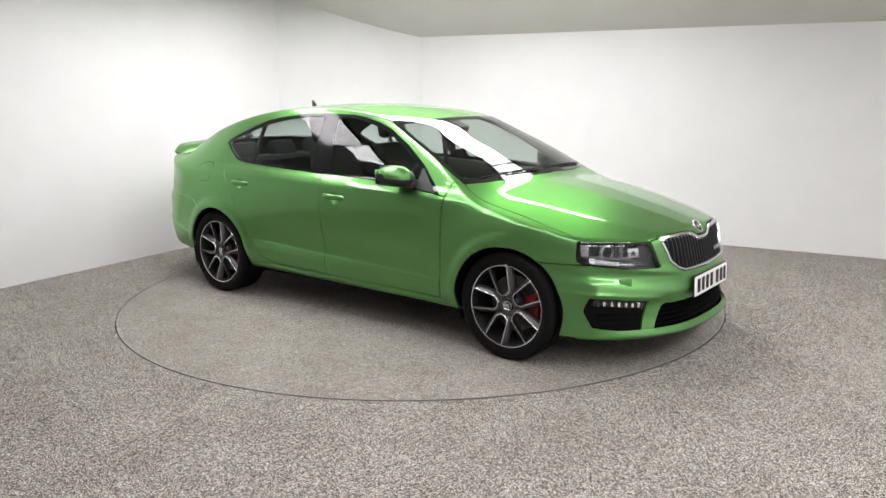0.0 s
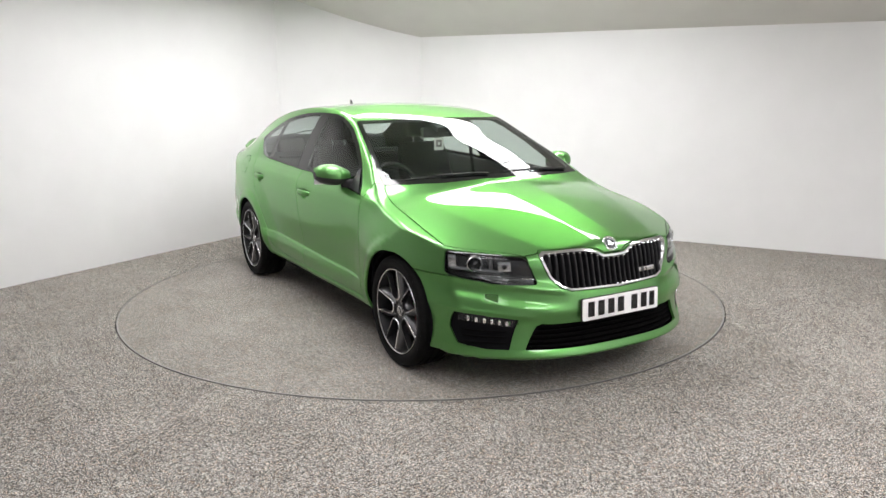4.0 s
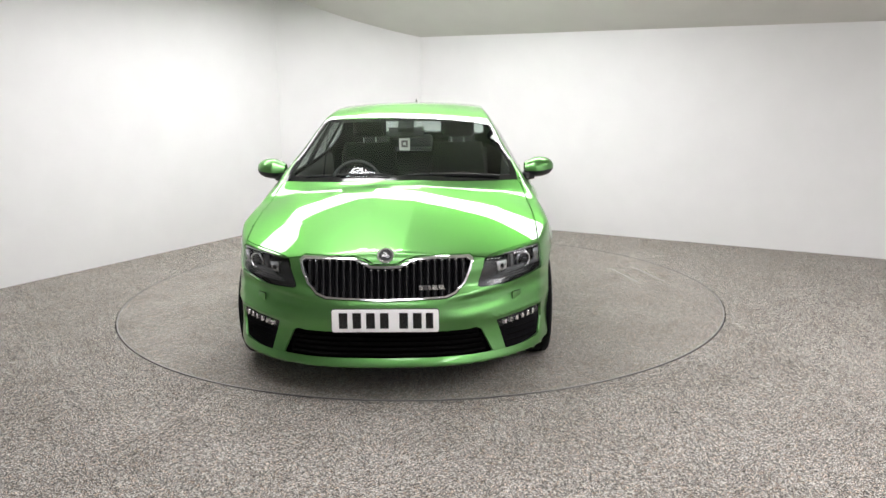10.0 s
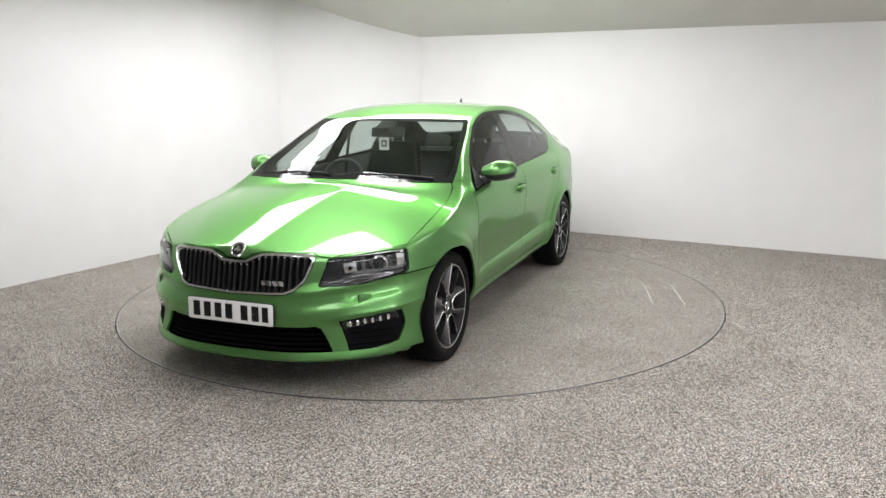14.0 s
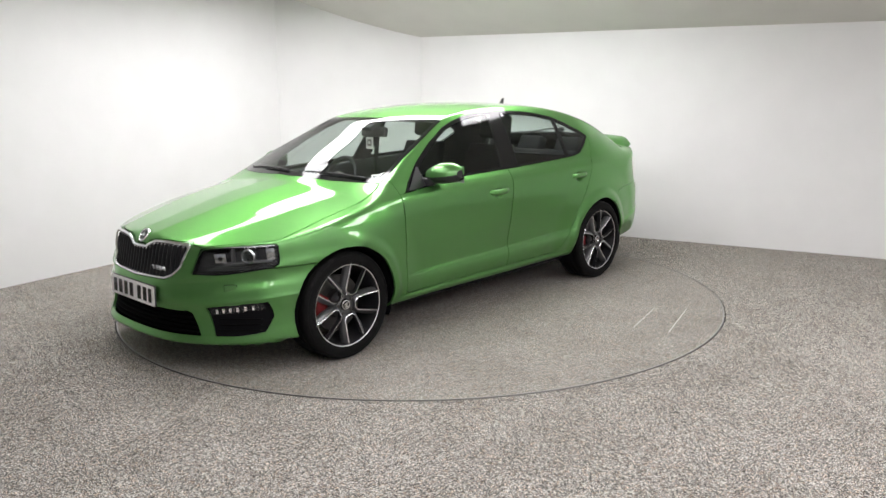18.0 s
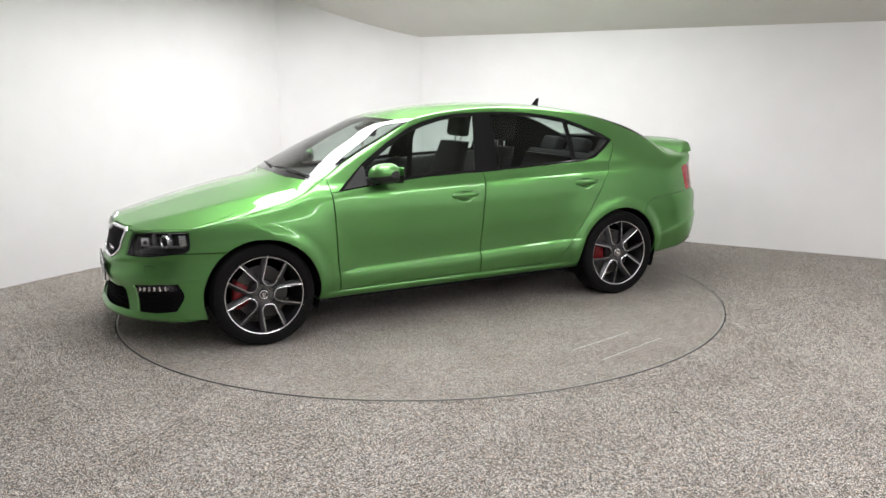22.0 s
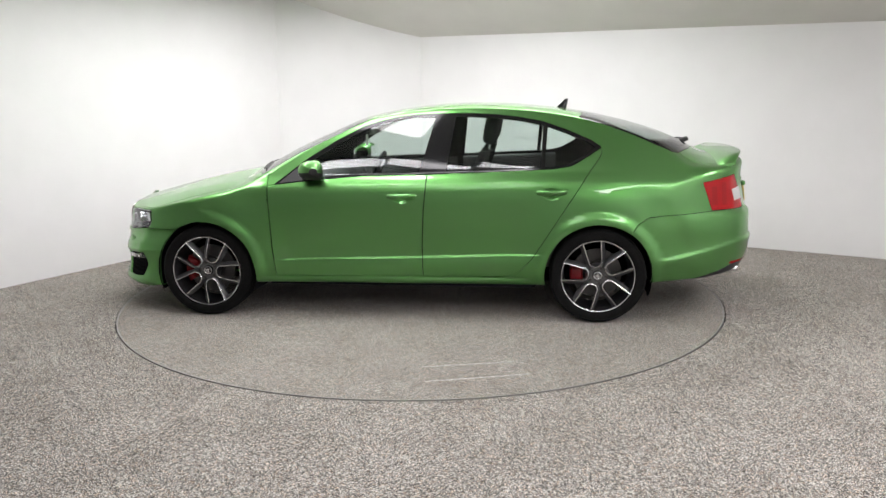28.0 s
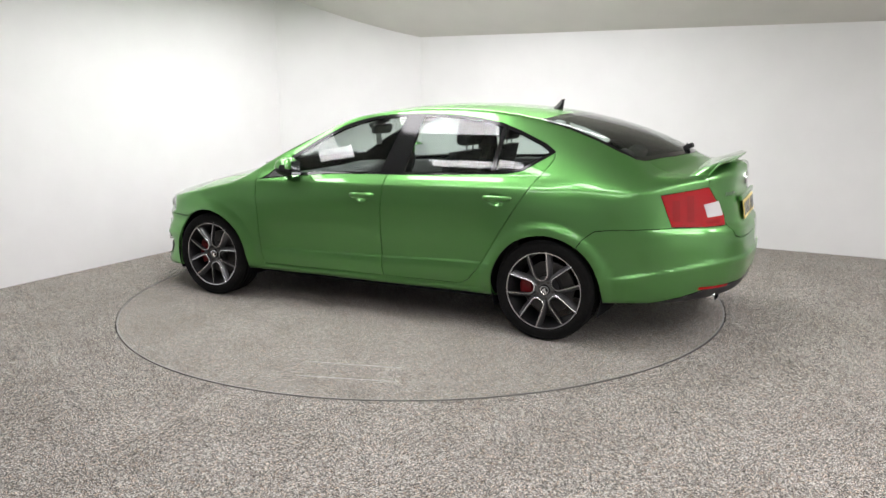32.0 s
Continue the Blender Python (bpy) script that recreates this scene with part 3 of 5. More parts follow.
# outlines of the panels, half the car
BELT = [(-0.50, 0.918), (-0.80, 0.950), (-1.144, 0.977), (-1.56, 0.986), (-2.085, 1.006), (-2.40, 1.022), (-2.50, 1.042)]
WINDOW_EDGE = BELT + [(-2.60, 1.098), (-2.685, 1.152), (-2.690, 1.163), (-2.62, 1.207), (-2.45, 1.277), (-2.305, 1.326), (-2.15, 1.354), (-2.0, 1.371), (-1.85, 1.379), (-1.696, 1.381), (-1.45, 1.374),
                      (-1.31, 1.356), (-1.19, 1.328), (-1.078, 1.291), (-0.889, 1.194), (-0.706, 1.081)]
FRONT_GLASS = [(-0.700, 0.962), (-1.144, 0.992), (-1.487, 0.999), (-1.585, 1.358), (-1.45, 1.354), (-1.32, 1.336), (-1.20, 1.306), (-1.09, 1.270), (-0.91, 1.176), (-0.755, 1.078), (-0.705, 1.040)]
REAR_GLASS = [(-1.672, 1.004), (-2.085, 1.020), (-2.292, 1.030), (-2.312, 1.300), (-2.15, 1.334), (-2.0, 1.351), (-1.85, 1.359), (-1.722, 1.361)]
QUARTER_GLASS = [(-2.322, 1.032), (-2.40, 1.037), (-2.49, 1.056), (-2.58, 1.108), (-2.652, 1.155), (-2.60, 1.192), (-2.45, 1.256), (-2.342, 1.292)]
FRONT_DOOR = [(-0.456, 0.915), (-0.468, 0.70), (-0.476, 0.48), (-0.492, 0.30), (-0.52, 0.287), (-1.512, 0.292), (-1.508, 0.50), (-1.522, 0.75), (-1.540, 0.93), (-1.545, 0.985)] + BELT[3::-1]
REAR_DOOR = [(-1.545, 0.985), (-1.540, 0.93), (-1.522, 0.75), (-1.508, 0.50), (-1.512, 0.292), (-2.06, 0.297), (-2.11, 0.306), (-2.16, 0.335), (-2.245, 0.43), (-2.34, 0.58), (-2.46, 0.77), (-2.59, 0.97),
             (-2.675, 1.085), (-2.695, 1.12), (-2.688, 1.158)] + [(-2.60, 1.098)] + BELT[:3:-1] + [(-1.56, 0.986)]
BONNET = [(0.95, -0.01), (0.95, 0.20), (0.716, 0.43), (0.695, 0.490), (0.45, 0.735), (0.386, 0.785), (0.20, 0.792), (0.0, 0.786), (-0.20, 0.772), (-0.30, 0.762), (-0.36, 0.748), (-0.392, 0.728),
          (-0.335, 0.60), (-0.285, 0.40), (-0.262, 0.20), (-0.255, -0.01)]
SCREEN_EDGE = [(-0.255, -0.01), (-0.262, 0.20), (-0.285, 0.40), (-0.335, 0.60), (-0.392, 0.735), (-0.50, 0.722), (-1.085, 0.585), (-1.108, 0.570), (-1.060, 0.40), (-1.034, 0.20), (-1.025, -0.01)]
SCREEN_GLASS = [(-0.295, -0.01), (-0.305, 0.20), (-0.33, 0.40), (-0.385, 0.60), (-0.43, 0.690), (-0.50, 0.690), (-1.062, 0.560), (-1.078, 0.546), (-1.038, 0.40), (-1.014, 0.20), (-1.006, -0.01)]
BACK_EDGE = [(-2.60, -0.01), (-2.596, 0.25), (-2.570, 0.48), (-2.545, 0.575), (-2.60, 0.592), (-3.06, 0.634), (-3.165, 0.630), (-3.21, 0.585), (-3.33, 0.32), (-3.385, 0.12), (-3.395, -0.01)]
BACK_GLASS = [(-2.630, -0.01), (-2.626, 0.25), (-2.595, 0.53), (-2.615, 0.574), (-3.06, 0.618), (-3.145, 0.614), (-3.185, 0.57), (-3.295, 0.31), (-3.35, 0.12), (-3.36, -0.01)]
BOOT = [(-0.01, 0.655), (0.40, 0.655), (0.46, 0.675), (0.49, 0.74), (0.53, 0.80), (0.600, 0.972), (0.590, 1.02), (0.575, 1.10), (0.575, 1.30), (-0.01, 1.30)]
HEADLAMP = rounded([(0.794, 0.732), (0.70, 0.728), (0.498, 0.708), (0.482, 0.66), (0.452, 0.573), (0.60, 0.575), (0.70, 0.585), (0.808, 0.612)], 1, 0.10)
GRILLE_EDGE = [(-0.01, 0.690), (0.070, 0.692), (0.110, 0.712), (0.155, 0.727), (0.25, 0.731), (0.410, 0.727), (0.432, 0.712), (0.418, 0.66), (0.392, 0.60), (0.345, 0.550), (0.295, 0.532), (-0.01, 0.522)]
GRILLE_HOLE = [(-0.01, 0.677), (0.076, 0.679), (0.117, 0.701), (0.158, 0.716), (0.25, 0.720), (0.402, 0.716), (0.418, 0.703), (0.405, 0.66), (0.381, 0.605), (0.338, 0.560), (0.292, 0.543), (-0.01, 0.533)]
INTAKE = [(-0.01, 0.365), (0.40, 0.365), (0.445, 0.370), (0.470, 0.358), (0.527, 0.244), (0.505, 0.232), (-0.01, 0.222)]
FOG_POD = [(0.795, 0.424), (0.680, 0.412), (0.552, 0.394), (0.560, 0.37), (0.602, 0.236), (0.69, 0.242), (0.782, 0.262), (0.80, 0.34)]
DRL = [(0.782, 0.418), (0.680, 0.405), (0.562, 0.388), (0.572, 0.352), (0.68, 0.366), (0.782, 0.380)]
TAIL_LAMP = [(2.572, 0.930), (2.76, 0.950), (2.985, 0.970), (3.04, 0.92), (3.16, 0.80), (3.165, 0.742), (2.90, 0.744), (2.655, 0.748)]
TAIL_CLEAR = [(2.93, 0.872), (3.10, 0.886), (3.145, 0.80), (2.965, 0.795)]
BUMPER_SPLIT, REAR_SPLIT = 0.603, 0.722

(BODY, FRONT_DOOR_P, REAR_DOOR_P, TRIM, G_FRONT, G_REAR, G_QUARTER, BONNET_P, FRIT, SCREEN_P, BACK_FRIT, BACK_P, LAMP, CHROME_P, HOLE, INTAKE_P, POD, DRL_P, TAIL_P, CLEAR_P,
 BOOT_P, BUMPER, REAR_BUMPER, ARCH, WING, DIFFUSER) = range(26)


def circle(cx, cy, r, n=48):
    return [(cx + r * math.cos(2 * math.pi * i / n), cy + r * math.sin(2 * math.pi * i / n)) for i in range(n)]


def cut_shell():
    p, faces = body_grid()
    bm = bmesh.new()
    vs = [bm.verts.new(c) for c in p]
    for f in faces:
        try:
            bm.faces.new([vs[i] for i in f])
        except ValueError:
            pass
    bmesh.ops.remove_doubles(bm, verts=bm.verts, dist=2e-5)
    L = bm.faces.layers.int.new("panel")
    flank_f = lambda f: f.calc_center_median().y > 0.3 and f.normal.y ** 2 > 0.02
    nose_f = lambda f: f.calc_center_median().x > 0.25
    rear_f = lambda f: f.calc_center_median().x < -3.1
    up_f = lambda f: abs(f.normal.z) > 0.15 and f.calc_center_median().z > 0.6
    bm.normal_update()
    low = [(0.10, 0.10), (1.2, 0.10), (1.2, BUMPER_SPLIT), (0.10, BUMPER_SPLIT)]
    cut_region(bm, L, BUMPER, low, SIDE, lambda f: f.calc_center_median().x > 0.0)
    cut_region(bm, L, WING, [(0.10, BUMPER_SPLIT), (1.2, BUMPER_SPLIT), (1.2, 0.99), (-0.45, 0.99), (-0.456, 0.915), (-0.468, 0.70), (-0.476, 0.48), (-0.492, 0.30), (-0.492, 0.26), (0.10, 0.26)], SIDE, flank_f, {BODY})
    cut_region(bm, L, BONNET_P, BONNET, ABOVE, lambda f: f.calc_center_median().z > 0.58 and f.calc_center_median().x > -0.6)
    cut_region(bm, L, BUMPER, [(-0.01, 0.10), (0.47, 0.10), (0.47, 0.58), (0.492, 0.712), (0.432, 0.722), (0.415, 0.735), (0.16, 0.735), (0.10, 0.722), (0.06, 0.700), (-0.01, 0.698)], AHEAD, nose_f)
    cut_region(bm, L, LAMP, HEADLAMP, AHEAD, nose_f)
    cut_region(bm, L, CHROME_P, GRILLE_EDGE, AHEAD, nose_f)
    cut_region(bm, L, HOLE, GRILLE_HOLE, AHEAD, nose_f)
    cut_region(bm, L, INTAKE_P, INTAKE, AHEAD, nose_f)
    cut_region(bm, L, POD, FOG_POD, AHEAD, nose_f)
    cut_region(bm, L, DRL_P, DRL, AHEAD, nose_f)
    cut_region(bm, L, FRIT, SCREEN_EDGE, ABOVE, up_f)
    cut_region(bm, L, SCREEN_P, SCREEN_GLASS, ABOVE, up_f)
    cut_region(bm, L, FRONT_DOOR_P, FRONT_DOOR, SIDE, flank_f)
    cut_region(bm, L, REAR_DOOR_P, REAR_DOOR, SIDE, flank_f)
    cut_region(bm, L, TRIM, WINDOW_EDGE, SIDE, flank_f)
    cut_region(bm, L, G_FRONT, FRONT_GLASS, SIDE, flank_f)
    cut_region(bm, L, G_REAR, REAR_GLASS, SIDE, flank_f)
    cut_region(bm, L, G_QUARTER, QUARTER_GLASS, SIDE, flank_f)
    cut_region(bm, L, REAR_BUMPER, [(-4.0, 0.10), (-2.78, 0.10), (-2.78, 0.45), (-2.92, 0.66), (-2.99, 0.712), (-3.08, REAR_SPLIT), (-3.44, 0.745), (-4.0, 0.745)], SIDE, lambda f: f.calc_center_median().x < -2.7)
    cut_region(bm, L, BOOT_P, BOOT, AHEAD, lambda f: f.calc_center_median().x < -3.22)
    cut_region(bm, L, BACK_FRIT, BACK_EDGE, ABOVE, up_f)
    cut_region(bm, L, BACK_P, BACK_GLASS, ABOVE, up_f)
    cut_region(bm, L, TAIL_P, TAIL_LAMP, SLANT, rear_f)
    cut_region(bm, L, CLEAR_P, TAIL_CLEAR, SLANT, rear_f)
    cut_region(bm, L, DIFFUSER, [(-4.0, 0.1), (-3.0, 0.1), (-3.0, 0.24), (-3.30, 0.285), (-3.50, 0.34), (-3.62, 0.385), (-4.0, 0.395)], SIDE, rear_f)
    for xw in WHEELS:
        cut_region(bm, L, ARCH, circle(xw, 0.315, 0.352), SIDE, lambda f: f.calc_center_median().y > 0.45 and abs(f.calc_center_median().x - xw) < 0.5)
    bm.verts.index_update()
    pts = np.array([v.co for v in bm.verts])
    out = {}
    for f in bm.faces:
        out.setdefault(f[L], []).append([v.index for v in f.verts])
    bm.free()
    return pts, body_normals(pts), out


SHELL_P, SHELL_N, SHELL_F = cut_shell()


@functools.lru_cache(None)
def surface_y(x, z):
    """How far out the flank lies at a place."""
    lo, hi = 0.3, 1.1
    for _ in range(16):
        mid = (lo + hi) / 2
        if body_field(np.array([x]), np.array([mid]), np.array([z]))[0] < 0:
            lo = mid
        else:
            hi = mid
    return lo


@functools.lru_cache(None)
def surface_x(y, z, ahead=True):
    lo, hi = (-0.2, 1.1) if ahead else (-3.0, -4.1)
    for _ in range(16):
        mid = (lo + hi) / 2
        if body_field(np.array([mid]), np.array([y]), np.array([z]))[0] < 0:
            lo = mid
        else:
            hi = mid
    return lo


@functools.lru_cache(None)
def surface_z(x, y):
    """How high the top of the body lies at a place."""
    lo, hi = 0.5, 1.6
    for _ in range(16):
        mid = (lo + hi) / 2
        if body_field(np.array([x]), np.array([y]), np.array([mid]))[0] < 0:
            lo = mid
        else:
            hi = mid
    return lo


def panel_mesh(name, kinds, mat, hand=0, gap=0.0036, flange=0.014, push=0.0, invert=False):
    """One panel out of the shell: hand 1 left, -1 right, 0 both halves in one. Its edges turn inward."""
    P, N, F, seen = [], [], [], {}

    def vert(i, s):
        c = SHELL_P[i]
        key = (i, s if c[1] > 1e-4 else 0)
        if key not in seen:
            seen[key] = len(P)
            P.append(Vector((c[0], c[1] * s, c[2])))
            N.append(Vector((SHELL_N[i][0], SHELL_N[i][1] * s, SHELL_N[i][2])))
        return seen[key]

    for s in ((1, -1) if hand == 0 else (hand,)):
        for k in kinds:
            for f in SHELL_F.get(k, ()):
                q = [vert(i, s) for i in f]
                q = q if s > 0 else q[::-1]
                F.append(q)
    # face winding: outward
    fixed = []
    for q in F:
        a = sum((P[q[i]].cross(P[q[(i + 1) % len(q)]]) for i in range(len(q))), Vector())
        n = sum((N[i] for i in q), Vector())
        fixed.append(q if a.dot(n) > 0 else q[::-1])
    F = fixed
    count = {}
    for q in F:
        for a, b in zip(q, q[1:] + q[:1]):
            count[(a, b)] = 1
    rim = [(a, b) for a, b in count if (b, a) not in count]
    shift = {}
    for a, b in rim:
        t = (P[b] - P[a])
        if t.length < 1e-7:
            continue
        for i in (a, b):
            shift[i] = shift.get(i, Vector()) + N[i].cross(t).normalized()
    for i, d in shift.items():
        if d.length > 1e-6:
            P[i] = P[i] + d.normalized() * gap
    if push:
        P = [p + n * push for p, n in zip(P, N)]
    if flange:
        for a, b in rim:
            k = len(P)
            side = N[a].cross(P[b] - P[a])
            side = -side.normalized() if side.length > 1e-9 else N[a]
            P += [P[a].copy(), P[b].copy(), P[b] - N[b] * flange, P[a] - N[a] * flange]
            N += [(side + N[a] * 0.5).normalized(), (side + N[b] * 0.5).normalized(), side, side]
            F.append([k + 1, k, k + 3, k + 2])
    return mesh_of(name, P, F, mat, normals=N)


CAR = tagged(new("car"), "bright green metallic five-door saloon car with dark alloy wheels", "car")
PLACED = Matrix.Translation((CAR_X, CAR_Y, 0))


def on_car(name, me, mat=None, parent=None, label="", at=None):
    ob = part(name, me, mat, parent or CAR, label)
    if parent is None:
        ob.matrix_basis = PLACED @ (at or Matrix())
    elif at is not None:
        ob.matrix_basis = at
    return ob


def build_body():
    on_car("body_shell", panel_mesh("body_shell", [BODY], PAINT, 0, 0.0015))
    # dark inner skin behind the gaps
    inner = panel_mesh("inner_skin", [BODY, FRONT_DOOR_P, REAR_DOOR_P, BONNET_P, BUMPER, REAR_BUMPER, WING, BOOT_P, TAIL_P, CLEAR_P, TRIM, FRIT, BACK_FRIT, POD, DIFFUSER], LINER, 0, 0.0, 0.0, -0.016)
    on_car("inner_skin", inner, label="dark inner skin")
    on_car("bonnet", panel_mesh("bonnet", [BONNET_P], PAINT))
    on_car("front_bumper", panel_mesh("front_bumper", [BUMPER], PAINT))
    on_car("rear_bumper", panel_mesh("rear_bumper", [REAR_BUMPER], PAINT))
    on_car("rear_diffuser", panel_mesh("rear_diffuser", [DIFFUSER], BLACK), label="black lower bumper insert")
    on_car("boot_lid", panel_mesh("boot_lid", [BOOT_P], PAINT))
    ws = on_car("windscreen", panel_mesh("windscreen", [SCREEN_P], SCREEN, 0, 0, 0))
    on_car("screen_border", panel_mesh("screen_border", [FRIT], GLOSS_BLACK, 0, 0.001), parent=ws, label="black glass border")
    bw = on_car("rear_window", panel_mesh("rear_window", [BACK_P], GLASS, 0, 0, 0))
    on_car("screen_border", panel_mesh("screen_border", [BACK_FRIT], GLOSS_BLACK, 0, 0.001), parent=bw, label="black glass border")
    for s in (1, -1):
        on_car("front_wing", panel_mesh("front_wing", [WING], PAINT, s))
        fd = on_car("front_door", panel_mesh("front_door", [FRONT_DOOR_P], PAINT, s))
        rd = on_car("rear_door", panel_mesh("rear_door", [REAR_DOOR_P], PAINT, s))
        on_car("window_frame", panel_mesh("window_frame", [TRIM], FRAME_BLACK, s, 0.001), label="black window surround and pillar")
        on_car("window_glass", panel_mesh("window_glass", [G_FRONT], GLASS, s, 0, 0), parent=fd)
        on_car("window_glass", panel_mesh("window_glass", [G_REAR], GLASS, s, 0, 0), parent=rd)
        on_car("quarter_glass", panel_mesh("quarter_glass", [G_QUARTER], GLASS, s, 0, 0), parent=rd)
        on_car("headlight", panel_mesh("headlight", [LAMP], LENS, s, 0.002, 0.0), label="clear headlight lens")
        tl = on_car("tail_light", panel_mesh("tail_light", [TAIL_P, CLEAR_P], RED_LENS, s, 0.002), label="red tail light")


build_body()


# ---- wheels ----
def bent_strip(rows):
    """A surface through rows of points."""
    bm = bmesh.new()
    vr = [[bm.verts.new(p) for p in r] for r in rows]
    for a, b in zip(vr, vr[1:]):
        for i in range(len(a) - 1):
            bm.faces.new((a[i], a[i + 1], b[i + 1], b[i]))
    return soften(bm, 25)


POCKET = [(0.238, -0.058), (0.160, -0.0475), (0.088, -0.0375), (0.078, -0.030), (0.066, -0.013), (0.066, 0.013), (0.078, 0.030), (0.088, 0.0375), (0.160, 0.0475), (0.238, 0.058)]


def dish(r):
    """How far the wheel's face is sunk at a radius."""
    return -0.016 * (1 - min(1, r / 0.238)) ** 1.4


def spoke_meshes():
    """The polished edge round one opening, and the dark flanks that fall away from it."""
    pts = [Vector(p) for p in POCKET]
    out = []
    for i, p in enumerate(pts):
        d = (pts[min(i + 1, len(pts) - 1)] - pts[max(i - 1, 0)]).normalized()
        out.append(Vector((d.y, -d.x)) * -1)
    def at(p, off, drop):
        q = p + off
        return (q.x, dish(q.x) + drop, q.y)
    sgn = 1 if abs((pts[2] + out[2] * 0.01).y) > abs(pts[2].y) else -1
    out = [n * sgn for n in out]
    w = 0.0058
    edge = [[at(p, n * -0.0004, -0.030) for p, n in zip(pts, out)], [at(p, n * 0, 0.0) for p, n in zip(pts, out)], [at(p, n * w, 0.0) for p, n in zip(pts, out)], [at(p, n * (w + 0.001), -0.004) for p, n in zip(pts, out)]]
    face = bent_strip(edge[1:])
    wall_in = bent_strip(edge[:2])
    # flanks: from the polished edge out and down to the middle between two openings
    rows = [[], [], []]
    for p, n in zip(pts, out):
        r = p.length
        ang = math.atan2(p.y, p.x)
        s = 1 if ang > 0 else -1
        limit = radians(36) - abs(ang)
        wide = min(0.026 + 0.012 * (1 - r / 0.238), limit * r * 0.985)
        a2 = ang + s * wide / r
        q = (r * math.cos(a2), r * math.sin(a2))
        rows[0].append(at(p, n * (w + 0.001), -0.004))
        rows[1].append((q[0], dish(r) - 0.020, q[1]))
        rows[2].append((q[0], dish(r) - 0.045, q[1]))
    half = len(pts) // 2
    bm = bmesh.new()
    for part_rows in ([r[:half] for r in rows], [r[half:] for r in rows]):
        vr = [[bm.verts.new(c) for c in r] for r in part_rows]
        for a, b in zip(vr, vr[1:]):
            for i in range(len(a) - 1):
                bm.faces.new((a[i], a[i + 1], b[i + 1], b[i]))
    return soften(face, 30), soften(bm, 25), soften(wall_in, 25)


def ready(name, bm, mat):
    bmesh.ops.recalc_face_normals(bm, faces=bm.faces)
    me = bpy.data.meshes.new(name)
    bm.to_mesh(me)
    bm.free()
    me.materials.append(mat)
    return me


def tyre_tread():
    prof = [(0.243, -0.100), (0.262, -0.1105), (0.285, -0.1125), (0.303, -0.108), (0.313, -0.098), (0.3165, -0.085)]
    for y in (-0.060, -0.020, 0.020, 0.060):
        prof += [(0.318, y - 0.006), (0.311, y - 0.005), (0.311, y + 0.005), (0.318, y + 0.006)]
    return prof + [(0.3165, 0.085), (0.313, 0.098), (0.303, 0.108), (0.296, 0.1105), (0.294, 0.1095), (0.285, 0.1125), (0.262, 0.1105), (0.250, 0.106), (0.243, 0.100), (0.243, -0.100)]


def wheel_parts():
    face, flanks, walls = spoke_meshes()
    tyre = turned(tyre_tread(), 96, 30)
    barrel = turned([(0.243, 0.100), (0.2435, 0.103), (0.2415, 0.106), (0.236, 0.104)], 96, 50)
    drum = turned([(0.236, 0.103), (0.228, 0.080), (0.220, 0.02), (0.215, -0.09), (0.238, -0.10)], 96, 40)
    hub = turned([(0.034, 0.072), (0.066, 0.074), (0.074, 0.062), (0.080, 0.030)], 48, 30)
    cap = turned([(0.0005, 0.0835), (0.012, 0.0835), (0.024, 0.082), (0.030, 0.078), (0.034, 0.071)], 40, 40)
    ring = turned([(0.022, 0.0828), (0.024, 0.0845), (0.0275, 0.0835), (0.029, 0.079)], 40, 40)
    nut = turned([(0.0005, 0.074), (0.007, 0.0745), (0.009, 0.073), (0.0105, 0.066), (0.0135, 0.066), (0.0138, 0.070), (0.0155, 0.0735)], 14, 30)
    disc = turned([(0.06, 0.012), (0.085, 0.012), (0.09, 0.0), (0.165, 0.0), (0.165, -0.022), (0.06, -0.022)], 72, 30)
    return {"tyre": ready("tyre", tyre, RUBBER), "rim_lip": ready("rim_lip", barrel, SILVER), "barrel": ready("barrel", drum, SHADED_WHEEL), "hub": ready("hub", hub, ANTHRACITE),
            "spoke_edge": ready("spoke_edge", face, SILVER), "spoke": ready("spoke", flanks, ANTHRACITE), "spoke_wall": ready("spoke_wall", walls, SHADED_WHEEL),
            "cap": ready("cap", cap, GLOSS_BLACK), "cap_ring": ready("cap_ring", ring, CHROME), "nut": ready("nut", nut, STEEL), "mark": ready("mark", prism([(-0.017, -0.004), (-0.008, -0.016), (0.006, -0.014), (0.002, -0.005), (0.016, -0.008), (0.012, 0.006), (0.003, 0.008), (0.006, 0.017), (-0.007, 0.015), (-0.005, 0.003)], 0.0015, lambda u, v, d: (u, 0.0836 + d, v)), SILVER), "disc": ready("disc", disc, STEEL)}


def caliper(half=32):
    """A red brake caliper: a bridge over the disc with a rounded back."""
    bm = bmesh.new()
    rows = []
    for y, r0, r1 in ((-0.06, 0.10, 0.175), (-0.05, 0.095, 0.180), (0.02, 0.095, 0.182), (0.036, 0.10, 0.175), (0.040, 0.11, 0.165)):
        row = []
        for i in range(13):
            a = radians(-half + 2 * half * i / 12)
            row.append((r1 * math.cos(a), y, r1 * math.sin(a)))
        for i in range(13):
            a = radians(half - 2 * half * i / 12)
            row.append((r0 * math.cos(a), y, r0 * math.sin(a)))
        rows.append([bm.verts.new(p) for p in row])
    n = 26
    for a, b in zip(rows, rows[1:]):
        for i in range(n):
            bm.faces.new((a[i], a[(i + 1) % n], b[(i + 1) % n], b[i]))
    bm.faces.new(rows[0]), bm.faces.new(rows[-1][::-1])
    return soften(bm, 40)


